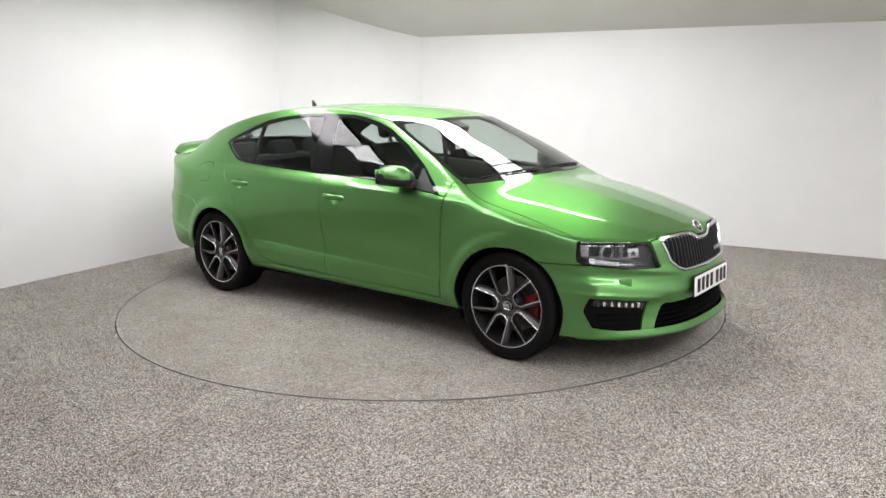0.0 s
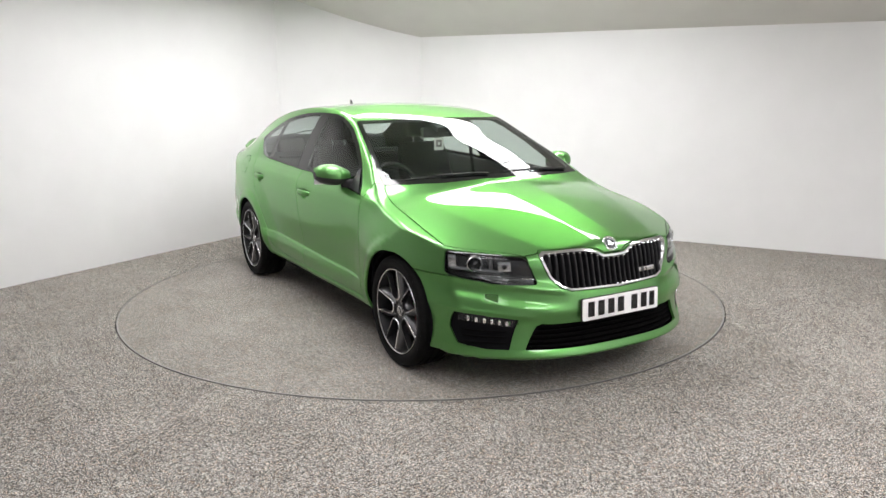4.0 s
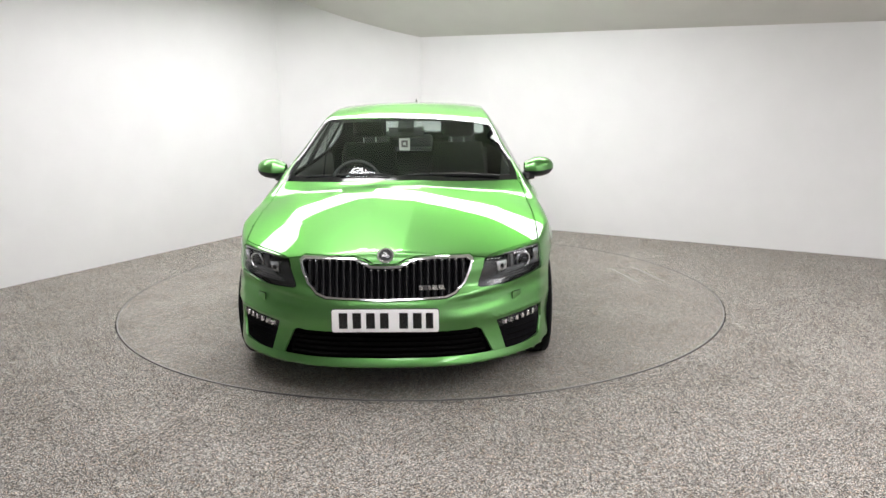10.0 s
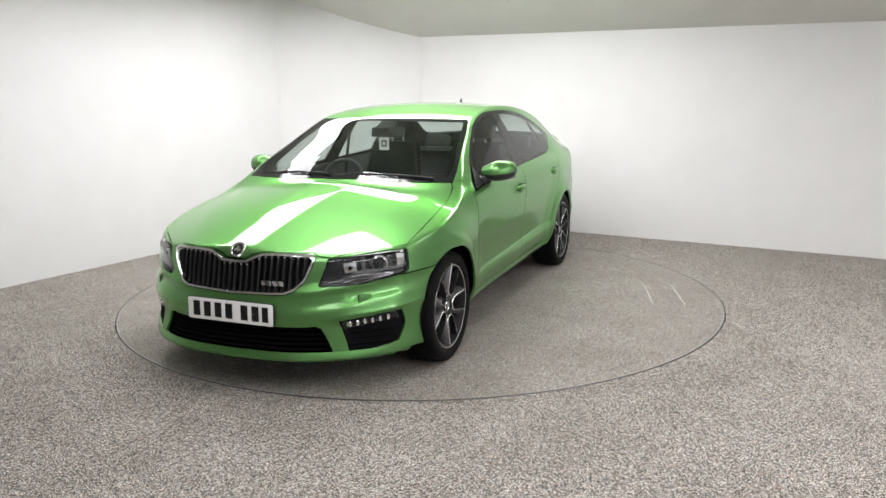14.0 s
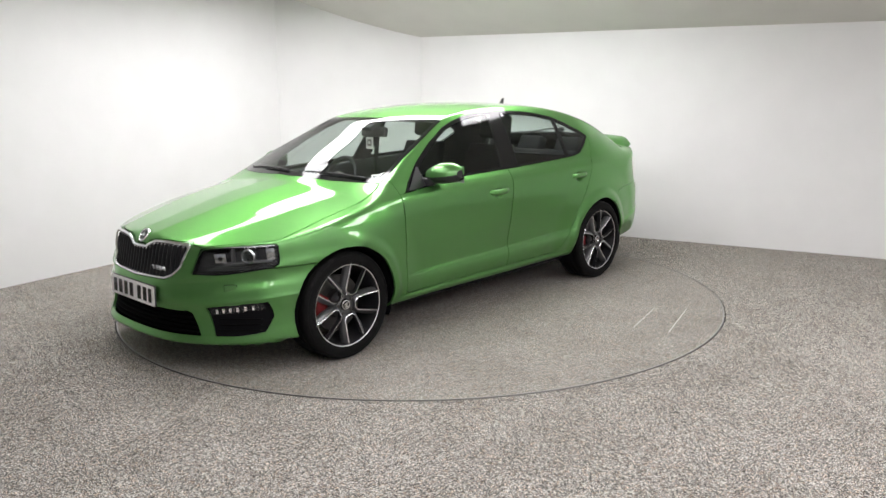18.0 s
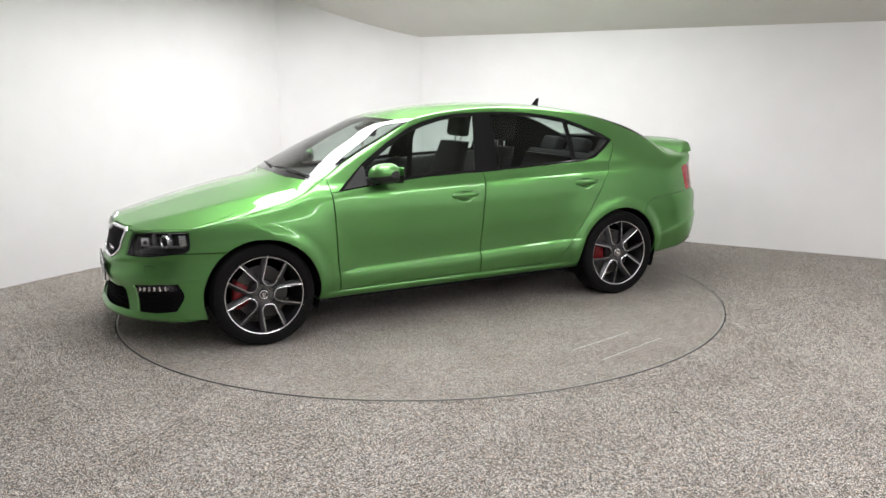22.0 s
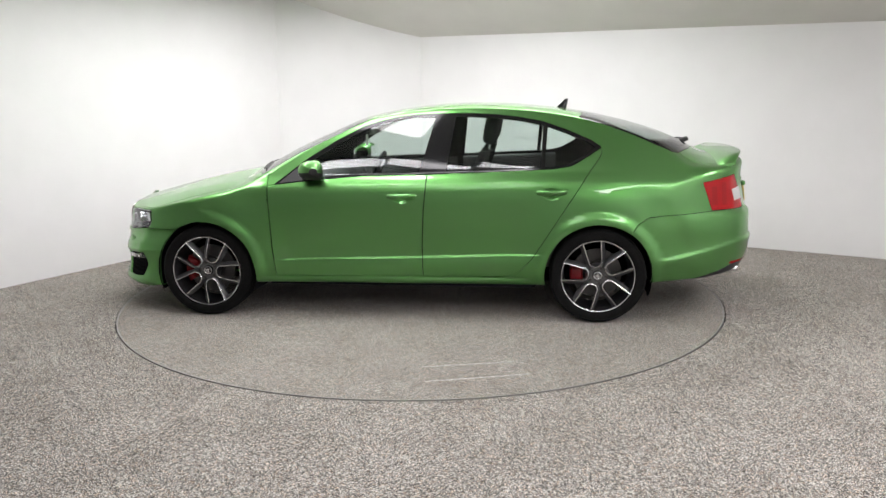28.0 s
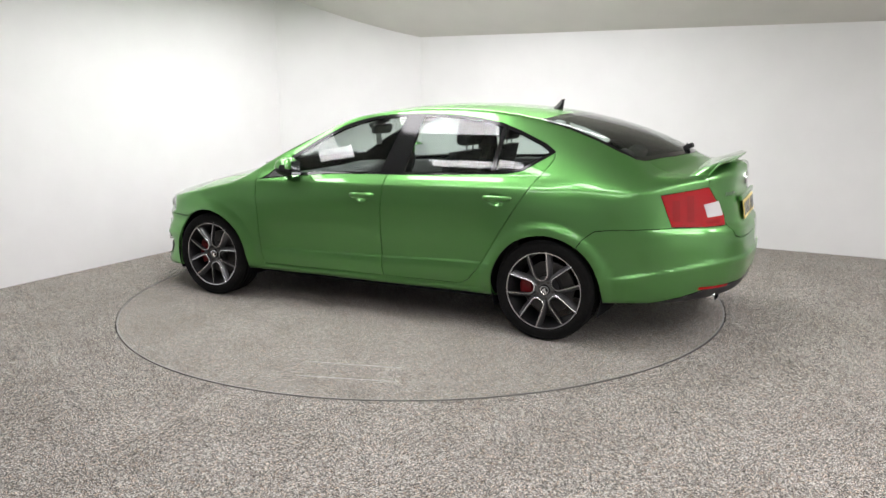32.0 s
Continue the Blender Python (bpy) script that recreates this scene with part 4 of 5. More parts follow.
def build_wheels():
    P = wheel_parts()
    cal, small = ready("caliper", caliper(30), CALIPER), ready("caliper", caliper(19), CALIPER)
    for xw in WHEELS:
        for s in (1, -1):
            phase = {(0.0, 1): 40, (-2.68, 1): 7, (0.0, -1): 32, (-2.68, -1): 25}[(xw, s)]
            w = on_car("wheel", P["tyre"], label="low-profile black tyre on a dark alloy wheel")
            w.name = "wheel"
            w.matrix_basis = PLACED @ Matrix.Translation((xw, s * 0.770, 0.318)) @ Matrix.Rotation(0 if s > 0 else math.pi, 4, "Z")
            turn = Matrix.Rotation(radians(-phase if s > 0 else -(180 - phase)), 4, "Y")
            rim = part("rim", P["barrel"], None, w, "anthracite alloy wheel with polished edges, its barrel coloured darker for shade")
            part("rim_lip", P["rim_lip"], None, w, "polished rim lip")
            part("hub", P["hub"], None, w)
            part("centre_cap", P["cap"], None, w)
            part("cap_mark", P["mark"], None, w, "plain silver shape on the cap").matrix_basis = turn
            part("cap_ring", P["cap_ring"], None, w, "chrome cap ring")
            part("brake_disc", P["disc"], None, w)
            c = part("brake_caliper", cal if xw == 0 else small, None, w, "red brake caliper")
            c.matrix_basis = Matrix.Rotation(0 if s > 0 else math.pi, 4, "Y")
            for k in range(5):
                m = turn @ Matrix.Rotation(radians(72 * k), 4, "Y") @ Matrix.Translation((0, 0.103, 0))
                for nm in ("spoke_edge", "spoke", "spoke_wall"):
                    part(nm, P[nm], None, w, "polished spoke edge" if nm == "spoke_edge" else "").matrix_basis = m
                a = radians(72 * k + 36)
                part("wheel_bolt", P["nut"], None, w).matrix_basis = turn @ Matrix.Translation((0.053 * math.cos(a), 0.003, 0.053 * math.sin(a)))
            # wheel-well liner
            n = 24
            rows = []
            for y, r in ((0.86 if xw == 0 else 0.855, 0.356), (0.60, 0.372), (0.46, 0.372)):
                rows.append([(r * math.cos(radians(-22 + 224 * i / n)), s * y, 0.315 + r * math.sin(radians(-22 + 224 * i / n))) for i in range(n + 1)])
            rows.append([(0.02 * math.cos(radians(-22 + 224 * i / n)), s * 0.46, 0.315 + 0.02 * math.sin(radians(-22 + 224 * i / n))) for i in range(n + 1)])
            on_car("arch_liner", bent_strip(rows), LINER, at=Matrix.Translation((xw, 0, 0)))


build_wheels()


# ---- details of the body ----
def outline_bars(width, height, parent, at, mat):
    """Seven upright bars in place of the plate's writing."""
    xs = [-0.205, -0.138, -0.071, -0.004, 0.090, 0.157, 0.216]
    for i, x in enumerate(xs):
        w = 0.042 if i < 6 else 0.036
        bar = part("character_bar", prism([(x - w / 2, -0.038), (x + w / 2, -0.038), (x + w / 2, 0.040), (x - w / 2, 0.040)], 0.0012, lambda u, v, d: (d, u, v)), mat, parent)
        bar.matrix_basis = Matrix.Translation((0.0055, 0, 0))


def round_rect(w, h, r, n=5):
    pts = []
    for cx, cy, a0 in ((w / 2 - r, h / 2 - r, 0), (-w / 2 + r, h / 2 - r, 90), (-w / 2 + r, -h / 2 + r, 180), (w / 2 - r, -h / 2 + r, 270)):
        pts += [(cx + r * math.cos(radians(a0 + 90 * i / n)), cy + r * math.sin(radians(a0 + 90 * i / n))) for i in range(n + 1)]
    return pts


def ahead(u, v, w):
    return (w, u, v)


def face_back(name, kinds, mat, hand, push, label="", parent=None, gap=0.0, flange=0.0):
    return on_car(name, panel_mesh(name, kinds, mat, hand, gap, flange, push), parent=parent, label=label)


def build_front():
    # grille
    frame_ob = face_back("grille", [CHROME_P], CHROME, 0, 0.007, "chrome-framed black radiator grille", gap=0.001, flange=0.025)
    face_back("grille_backing", [HOLE], LINER, 0, -0.035, parent=frame_ob)
    for i in range(-11, 12):
        y = i * 0.0345
        ay = abs(y)
        zt, zb = None, None
        for (a, b), (c, d) in zip(GRILLE_HOLE[1:], GRILLE_HOLE[2:]):
            if min(a, c) <= ay <= max(a, c) and abs(c - a) > 1e-6:
                z = b + (d - b) * (ay - a) / (c - a)
                zt = z if zt is None else max(zt, z)
                zb = z if zb is None else min(zb, z)
        if ay < 0.076:
            zt = 0.677
        if ay < 0.29:
            zb = 0.533
        if zt is None or zt - zb < 0.03:
            continue
        rows = []
        for k in range(7):
            z = zb + (zt - zb) * k / 6
            x = surface_x(ay, z)
            rows.append([(x - 0.036, y - 0.011, z), (x - 0.010, y - 0.0075, z), (x - 0.004, y - 0.003, z), (x - 0.004, y + 0.003, z), (x - 0.010, y + 0.0075, z), (x - 0.036, y + 0.011, z)])
        on_car("grille_slat", bent_strip(rows), SLAT_BLACK, parent=frame_ob)
        x = surface_x(ay, zt - 0.006)
        on_car("slat_tip", box(x - 0.012, x - 0.001, y - 0.006, y + 0.006, zt - 0.010, zt - 0.003, 0.002, 1), CHROME, parent=frame_ob)
        if zb < 0.545:
            x = surface_x(ay, zb + 0.004)
            on_car("slat_tip", box(x - 0.010, x + 0.003, y - 0.007, y + 0.007, zb - 0.001, zb + 0.006, 0.002, 1), CHROME, parent=frame_ob)
    # plain badge shapes on the grille, on the car's left half
    for y0, w, m in (((0.150, 0.016, SILVER), (0.169, 0.020, ANTHRACITE), (0.193, 0.012, SILVER), (0.212, 0.026, SILVER), (0.243, 0.028, SILVER))):
        y0 += 0.02
        xb = surface_x(y0, 0.586) + 0.001
        on_car("badge_bar", prism([(y0, 0.574), (y0 + w, 0.574), (y0 + w - 0.006, 0.598), (y0 - 0.006, 0.598)], 0.005, lambda u, v, d: (xb - 0.02 + d + 0.016, u, v), 0.0008), m, parent=frame_ob)
    # round emblem on the bonnet's nose
    em = on_car("emblem", turned([(0.0005, 0.006), (0.033, 0.006), (0.036, 0.010), (0.041, 0.010), (0.044, 0.0), (0.0005, 0.0)], 40), CHROME, label="round chrome emblem",
                at=Matrix.Translation((0.762, 0, 0.736)) @ Matrix.Rotation(radians(-90), 4, "Z") @ Matrix.Rotation(radians(38), 4, "X"))
    part("emblem_field", turned([(0.0005, 0.0075), (0.030, 0.0075), (0.032, 0.006)], 32), LAMP_GREY, em)
    part("emblem_mark", prism([(-0.020, -0.004), (-0.006, -0.016), (0.002, -0.007), (0.018, -0.012), (0.020, 0.004), (0.008, 0.006), (0.010, 0.018), (-0.004, 0.014), (-0.008, 0.005)], 0.0015, lambda u, v, d: (u, 0.0076 + d, v)), SILVER, em, "plain silver shape")
    # lower intake
    intake = face_back("lower_intake", [INTAKE_P], MESH_BLACK, 0, -0.055, "black mesh lower air intake")
    for z in (0.250, 0.275, 0.300, 0.325, 0.350):
        rows = []
        for i in range(33):
            y = -0.49 + 0.98 * i / 32
            x = surface_x(abs(y), z) - 0.018
            rows.append([(x - 0.03, y, z - 0.002), (x, y, z - 0.003), (x, y, z + 0.003), (x - 0.03, y, z + 0.002)])
        on_car("intake_slat", bent_strip(rows), MESH_BLACK, parent=intake)
    # plate with bars
    plate = on_car("number_plate", prism(round_rect(0.522, 0.113, 0.012), 0.004, ahead, 0.001), PLATE_WHITE, label="white front number plate with dark bars", at=Matrix.Translation((0.862, 0.0, 0.434)) @ Matrix.Rotation(radians(-2), 4, "Y"))
    outline_bars(0.52, 0.11, plate, None, GLOSS_BLACK)
    part("plate_surround", prism(round_rect(0.528, 0.119, 0.013), 0.006, lambda u, v, d: (-0.008 + d, u, v)), BLACK, plate)
    for s in (1, -1):
        pod = face_back("fog_pod", [POD, DRL_P], SLAT_BLACK, s, -0.018, "black lower bumper vent", gap=0.001)
        for z in (0.270, 0.300, 0.330):
            rows = []
            for i in range(10):
                y = 0.60 + 0.018 * i
                x = surface_x(y, z) - 0.006
                rows.append([(x - 0.014, s * y, z - 0.002), (x, s * y, z - 0.002), (x, s * y, z + 0.003), (x - 0.014, s * y, z + 0.003)])
            on_car("vent_slat", bent_strip(rows), MESH_BLACK, parent=pod)
        lamp = face_back("running_light", [DRL_P], LENS, s, 0.0, "clear daytime running light strip", gap=0.002)
        face_back("running_light_housing", [DRL_P], LAMP_GREY, s, -0.012, parent=lamp)
        for i in range(6):
            y = 0.590 + i * 0.030
            z = 0.372 + (y - 0.56) * 0.13
            x = surface_x(y, z)
            on_car("reflector_cup", box(-0.012, 0.004, -0.0135, 0.0135, -0.014, 0.014, 0.004, 1), CHROME, parent=lamp, at=Matrix.Translation((x - 0.006, s * y, z)) @ Matrix.Rotation(radians(s * (-12 - i * 9)), 4, "Z"))
        build_headlight(s)
        # washer cover on the bumper
        y, z = 0.655, 0.500
        x = surface_x(y, z)
        m = Matrix.Translation((x, s * y, z)) @ Matrix.Rotation(radians(s * 47), 4, "Z") @ Matrix.Rotation(radians(-4), 4, "Y")
        on_car("washer_cover", prism(round_rect(0.064, 0.042, 0.006), 0.005, lambda u, v, d: (-0.002 + d, u, v), 0.0012), PAINT, at=m)
        on_car("cover_seam", prism(round_rect(0.069, 0.047, 0.007), 0.002, lambda u, v, d: (-0.0015 + d, u, v)), LINER, at=m)


def build_splitter():
    rows = []
    for i in range(61):
        y = -0.78 + 1.56 * i / 60
        a = abs(y)
        out = 0.014 * (1 - (a / 0.80) ** 6)
        x0, x1 = surface_x(a, 0.240), surface_x(a, 0.215)
        rows.append([(x0 + 0.001, y, 0.242), (x1 + 0.004 + out * 0.5, y, 0.218), (x1 + out, y, 0.209), (x1 + out, y, 0.202), (x1 + out - 0.01, y, 0.197), (x1 - 0.05, y, 0.194)])
    on_car("splitter", bent_strip(rows), PAINT, label="slim front splitter lip")


def build_headlight(s):
    back = face_back("headlight_housing", [LAMP], LAMP_GREY, s, -0.045, "black headlight housing")
    def spot(y, z, depth):
        return surface_x(y, z) - depth
    # projector
    m = Matrix.Translation((spot(0.690, 0.668, 0.022) - 0.01, s * 0.690, 0.668)) @ Matrix.Rotation(radians(-90 + s * 28), 4, "Z")
    on_car("projector_bezel", turned([(0.026, -0.02), (0.031, 0.012), (0.036, 0.018), (0.041, 0.014), (0.042, -0.02)], 32), SILVER, parent=back, at=m)
    on_car("projector_lens", turned([(0.0005, 0.022), (0.010, 0.020), (0.019, 0.013), (0.025, 0.002), (0.028, -0.008)], 28, 60), GLOSS_BLACK, parent=back, at=m)
    # inner reflector
    m = Matrix.Translation((spot(0.575, 0.655, 0.022) - 0.01, s * 0.575, 0.655)) @ Matrix.Rotation(radians(-90 + s * 38), 4, "Z")
    on_car("reflector", prism([(-0.034, -0.022), (0.030, -0.026), (0.036, 0.026), (-0.030, 0.030)], 0.03, lambda u, v, d: (u, -d + 0.01, v), 0.004), CHROME, parent=back, at=m)
    on_car("reflector_bulb", turned([(0.0005, 0.018), (0.010, 0.016), (0.014, 0.008), (0.014, -0.01)], 20), GLOSS_BLACK, parent=back, at=m)
    m = Matrix.Translation((spot(0.630, 0.672, 0.020) - 0.008, s * 0.630, 0.672)) @ Matrix.Rotation(radians(-90 + s * 33), 4, "Z")
    on_car("lamp_fin", prism([(-0.010, -0.030), (0.008, -0.034), (0.012, 0.034), (-0.006, 0.036)], 0.02, lambda u, v, d: (u, -d + 0.008, v), 0.003), ANTHRACITE, parent=back, at=m)
    rows = []
    for i in range(14):
        y = 0.60 + 0.18 * i / 13
        z = 0.628 + 0.016 * i / 13
        x = surface_x(y, z) - 0.012
        rows.append([(x - 0.03, s * y, z + 0.006), (x - 0.004, s * y, z + 0.002), (x, s * y, z - 0.003), (x - 0.004, s * y, z - 0.008)])
    on_car("lamp_shelf", bent_strip(rows), ANTHRACITE, parent=back)
    # side marker
    m = Matrix.Translation((spot(0.765, 0.68, 0.03), s * 0.765, 0.68)) @ Matrix.Rotation(radians(-90 + s * 55), 4, "Z")
    on_car("side_marker", prism([(-0.024, -0.030), (0.020, -0.034), (0.026, 0.030), (-0.018, 0.030)], 0.012, lambda u, v, d: (u, -d + 0.008, v), 0.003), CHROME, parent=back, at=m)
    # bright top edge
    rows = []
    for i in range(16):
        y = 0.59 + 0.19 * i / 15
        z = 0.716 + 0.010 * (y - 0.59) / 0.19
        x = surface_x(y, z) - 0.006
        rows.append([(x - 0.02, s * y, z - 0.006), (x, s * y, z - 0.005), (x, s * y, z), (x - 0.02, s * y, z)])
    on_car("lamp_brow", bent_strip(rows), SILVER, parent=back)
    for k in range(5):
        rows = []
        for i in range(10):
            y = 0.492 + (0.030 + 0.02 * k) + (0.19 - 0.035 * k) * i / 9
            z = 0.592 + 0.010 * k + 0.012 * i / 9
            x = surface_x(y, z) - 0.014
            rows.append([(x - 0.012, s * y, z - 0.001), (x, s * y, z - 0.001), (x, s * y, z + 0.0015), (x - 0.012, s * y, z + 0.0015)])
        on_car("lamp_rib", bent_strip(rows), ANTHRACITE, parent=back)


def shell_blob(rings, mat, name, parent=None, label="", at=None, n=20, sq=2.6):
    """A smooth rounded body through rings (x, cy, cz, ry, rz) along x, closed at both ends."""
    bm = bmesh.new()
    vr = []
    for x, cy, cz, ry, rz in rings:
        row = []
        for i in range(n):
            a = 2 * math.pi * i / n
            c, s = math.cos(a), math.sin(a)
            row.append(bm.verts.new((x, cy + ry * math.copysign(abs(c) ** (2 / sq), c), cz + rz * math.copysign(abs(s) ** (2 / sq), s))))
        vr.append(row)
    for a, b in zip(vr, vr[1:]):
        for i in range(n):
            bm.faces.new((a[i], a[(i + 1) % n], b[(i + 1) % n], b[i]))
    bm.faces.new(vr[0][::-1]), bm.faces.new(vr[-1])
    return on_car(name, soften(bm, 55), mat, parent, label, at)


def build_mirrors():
    for s in (1, -1):
        def egg(t, a, grow=0.0):
            """t from the root to the tip, a round the section: 0 top, pi bottom, front first."""
            y = 0.808 + 0.198 * t
            full = (1 - (2 * max(0, t - 0.45) / 1.1) ** 2.4 * 0.9) ** 0.5 * min(1, (0.62 + 1.0 * t))
            zc = 1.006 + 0.014 * t
            hz, hx = 0.074 * full + grow, 0.120 * full + grow
            cx = -0.792 - 0.040 * t
            c, q = math.cos(a), math.sin(a)
            x = cx + (hx * 1.0 if q > 0 else hx * 0.42) * math.copysign(abs(q) ** 0.75, q)
            return (x, s * y, zc + hz * (math.copysign(abs(c) ** 0.9, c) if c > 0 else -0.80 * abs(c) ** 0.7))
        ts = [i / 16 for i in range(17)]
        rows = [[egg(t, a) for a in [radians(v) for v in range(-95, 96, 10)]] for t in ts]
        cap = on_car("door_mirror", bent_strip(rows), PAINT, label="green door mirror with black lower half")
        rows = [[egg(t, a, -0.0015) for a in [radians(v) for v in range(92, 268, 10)]] for t in ts]
        on_car("mirror_base", bent_strip(rows), BLACK, parent=cap, label="black lower mirror housing")
        pts = [egg(1.0, radians(v)) for v in range(0, 360, 15)]
        bm = bmesh.new()
        bm.faces.new([bm.verts.new(p) for p in pts])
        on_car("mirror_tip", bm, BLACK, parent=cap)
        glass = bent_strip([[(-0.846 - 0.040 * t, s * (0.835 + 0.15 * t), z) for z in (0.955, 1.062)] for t in (0, 0.5, 1)])
        on_car("mirror_glass", glass, CHROME, parent=cap, label="mirror glass")
        shell_blob([(0.0, 0, 0, 0.014, 0.030), (0.04, 0, 0.004, 0.016, 0.028), (0.09, 0, 0.012, 0.02, 0.030)], BLACK, "mirror_arm", cap,
                   at=Matrix.Translation((-0.700, s * 0.785, 0.962)) @ Matrix.Rotation(radians(90 * s + (25 if s > 0 else -25)), 4, "Z"))
        # black corner panel at the mirror's root
        pts = [(-0.535, 0.928), (-0.70, 0.945), (-0.705, 1.060), (-0.69, 1.060)]
        bm = bmesh.new()
        bm.faces.new([bm.verts.new((x, s * (surface_y(x, z) + 0.004), z)) for x, z in pts])
        on_car("mirror_corner", bm, BLACK, parent=cap)


def build_handles():
    doors = [o for o in CAR.children if o.name.startswith(("front_door", "rear_door"))]
    for d in doors:
        s = 1 if sum(v.co.y for v in d.data.vertices) > 0 else -1
        x0, z0 = (-1.375, 0.842) if d.name.startswith("front") else (-2.365, 0.872)
        ys = surface_y(x0, z0)
        rows = []
        for i in range(17):
            t = i / 16
            x = x0 + 0.105 - 0.215 * t
            bow = 0.040 * (1 - abs(2 * t - 1) ** 3.5) + 0.004
            hh = 0.016 * (1 - abs(2 * t - 1) ** 5) ** 0.5 + 0.003
            y = surface_y(x, z0 + 0.06)
            zz = z0 + 0.004 + 0.006 * (t - 0.5)
            row = []
            for k in range(11):
                a = math.pi * k / 10
                row.append((x, s * (y + bow - 0.014 * (1 - math.sin(a)) * 1.0), zz + hh * math.cos(a)))
            rows.append(row)
        on_car("door_handle", bent_strip(rows), PAINT, parent=d)


def build_rear():
    # lip spoiler: a thin blade that rises from the lid and overhangs its edge, its ends running down to the corners
    rows = []
    for i in range(49):
        t = -1 + 2 * i / 48
        a = abs(t)
        y = 0.615 * t
        xt = -3.690 + 0.110 * a ** 3.2
        xl = -3.490 + 0.030 * a ** 2
        fall = max(0, (a - 0.80) / 0.20) ** 2
        zl = surface_z(xl, abs(y)) - 0.004
        zt = 1.122 - 0.022 * a * a - 0.055 * fall
        zm = zl + (zt - zl) * 0.62
        xm = (xl + xt) / 2
        zu = surface_z(-3.56, abs(y)) - 0.004
        rows.append([(xl, y, zl - 0.006), (xl - 0.004, y, zl + 0.003), (xm, y, zm), (xt + 0.012, y, zt - 0.001), (xt, y, zt - 0.003), (xt + 0.001, y, zt - 0.011), (xt + 0.012, y, zt - 0.013), (xm - 0.03, y, max(zm - 0.014, zu)), (-3.56, y, zu)])
    on_car("spoiler", bent_strip(rows), PAINT, label="green boot lip spoiler")
    for s in (1, -1):
        bm = bmesh.new()
        bm.faces.new([bm.verts.new(p) for p in rows[-1 if s > 0 else 0]])
        on_car("spoiler_end", bm, PAINT)
    # rear wiper
    w = on_car("rear_wiper", box(-0.035, 0.03, -0.028, 0.028, -0.006, 0.026, 0.012, 3), BLACK, label="black rear wiper", at=Matrix.Translation((-3.355, 0.0, 1.150)) @ Matrix.Rotation(radians(22), 4, "Y"))
    part("wiper_arm", tube([(0, 0, 0.022), (0.02, -0.10, 0.03), (0.05, -0.22, 0.022), (0.07, -0.36, 0.010)], 0.007), BLACK, w)
    # antenna
    rows = []
    for k in range(9):
        t = k / 8
        x0, x1 = -2.360 - 0.122 * t ** 0.55, -2.492 - 0.014 * t
        wd = 0.018 * (1 - t) ** 0.8 + 0.002
        z = 1.384 + 0.080 * t
        rows.append([((x0 + x1) / 2 + (x0 - x1) / 2 * math.cos(2 * math.pi * i / 16), wd * math.sin(2 * math.pi * i / 16), z) for i in range(17)])
    rows.append([(-2.500, 0.0, 1.466)] * 17)
    on_car("antenna", bent_strip(rows), GLOSS_BLACK, label="black shark-fin antenna")
    # plate
    plate = on_car("number_plate", prism(round_rect(0.522, 0.113, 0.012), 0.004, ahead, 0.001), PLATE_YELLOW, label="yellow rear number plate with dark bars",
                   at=Matrix.Translation((surface_x(0.2, 0.80, False) - 0.012, 0.0, 0.800)) @ Matrix.Rotation(math.pi, 4, "Z") @ Matrix.Rotation(radians(-8), 4, "Y"))
    outline_bars(0.52, 0.11, plate, None, GLOSS_BLACK)
    xh = surface_x(0.0, 0.89, False)
    on_car("boot_grip", prism(round_rect(0.62, 0.03, 0.01), 0.02, lambda u, v, d: (xh - 0.012 + d, u, 0.875 + v), 0.004), PAINT)
    for i in range(6):
        y = 0.455 - i * 0.022
        on_car("script_bar", box(-0.003, 0.001, -0.008, 0.008, -0.010, 0.010 if i else 0.014, 0.0015, 1), CHROME, at=Matrix.Translation((surface_x(y, 0.915, False) - 0.001, y, 0.915)) @ Matrix.Rotation(radians(12), 4, "Z"))
    on_car("boot_emblem", turned([(0.0005, 0.006), (0.035, 0.006), (0.040, 0.009), (0.043, 0.0)], 36), CHROME, at=Matrix.Translation((surface_x(0, 0.97, False) - 0.001, 0, 0.97)) @ Matrix.Rotation(radians(90), 4, "Z"))
    for s in (1, -1):
        face_back("reversing_lens", [CLEAR_P], WHITE_LENS, s, 0.002, "clear reversing lamp lens", gap=0.001, flange=0.004)
        # darker ribs behind the red lens
        for k, (s0, s1, z0, z1) in enumerate(((2.66, 2.72, 0.78, 0.90), (2.78, 2.84, 0.775, 0.925), (2.95, 3.10, 0.760, 0.785))):
            rows = []
            for i in range(7):
                q = s0 + (s1 - s0) * i / 6
                row = []
                for z in (z0, z1):
                    # place on the rounded corner where x + y = -q
                    lo, hi = 0.30, 0.90
                    for _ in range(16):
                        mid = (lo + hi) / 2
                        if body_field(np.array([-q - mid]), np.array([mid]), np.array([z]))[0] < 0:
                            lo = mid
                        else:
                            hi = mid
                    row.append((-q - lo - 0.0012, s * (lo + 0.0012), z))
                rows.append(row)
            on_car("lamp_shade", bent_strip(rows), DARK_RED, parent=[o for o in CAR.children if o.name.startswith("tail_light")][0 if s > 0 else 1])
        # red reflector in the black insert
        rows = []
        for i in range(12):
            y = 0.50 + 0.18 * i / 11
            row = []
            for z in (0.375, 0.392):
                row.append((surface_x(y, z, False) - 0.003, s * y, z))
            rows.append(row)
        on_car("reflector_strip", bent_strip(rows), RED_LENS)
        # exhaust tip
        m = Matrix.Translation((-3.520, s * 0.50, 0.318)) @ Matrix.Rotation(radians(-4 * s), 4, "Z")
        outer = [(-0.075, -0.032), (0.080, -0.030), (0.070, 0.032), (-0.060, 0.034)]
        ro = rounded(outer, 2, 0.25)
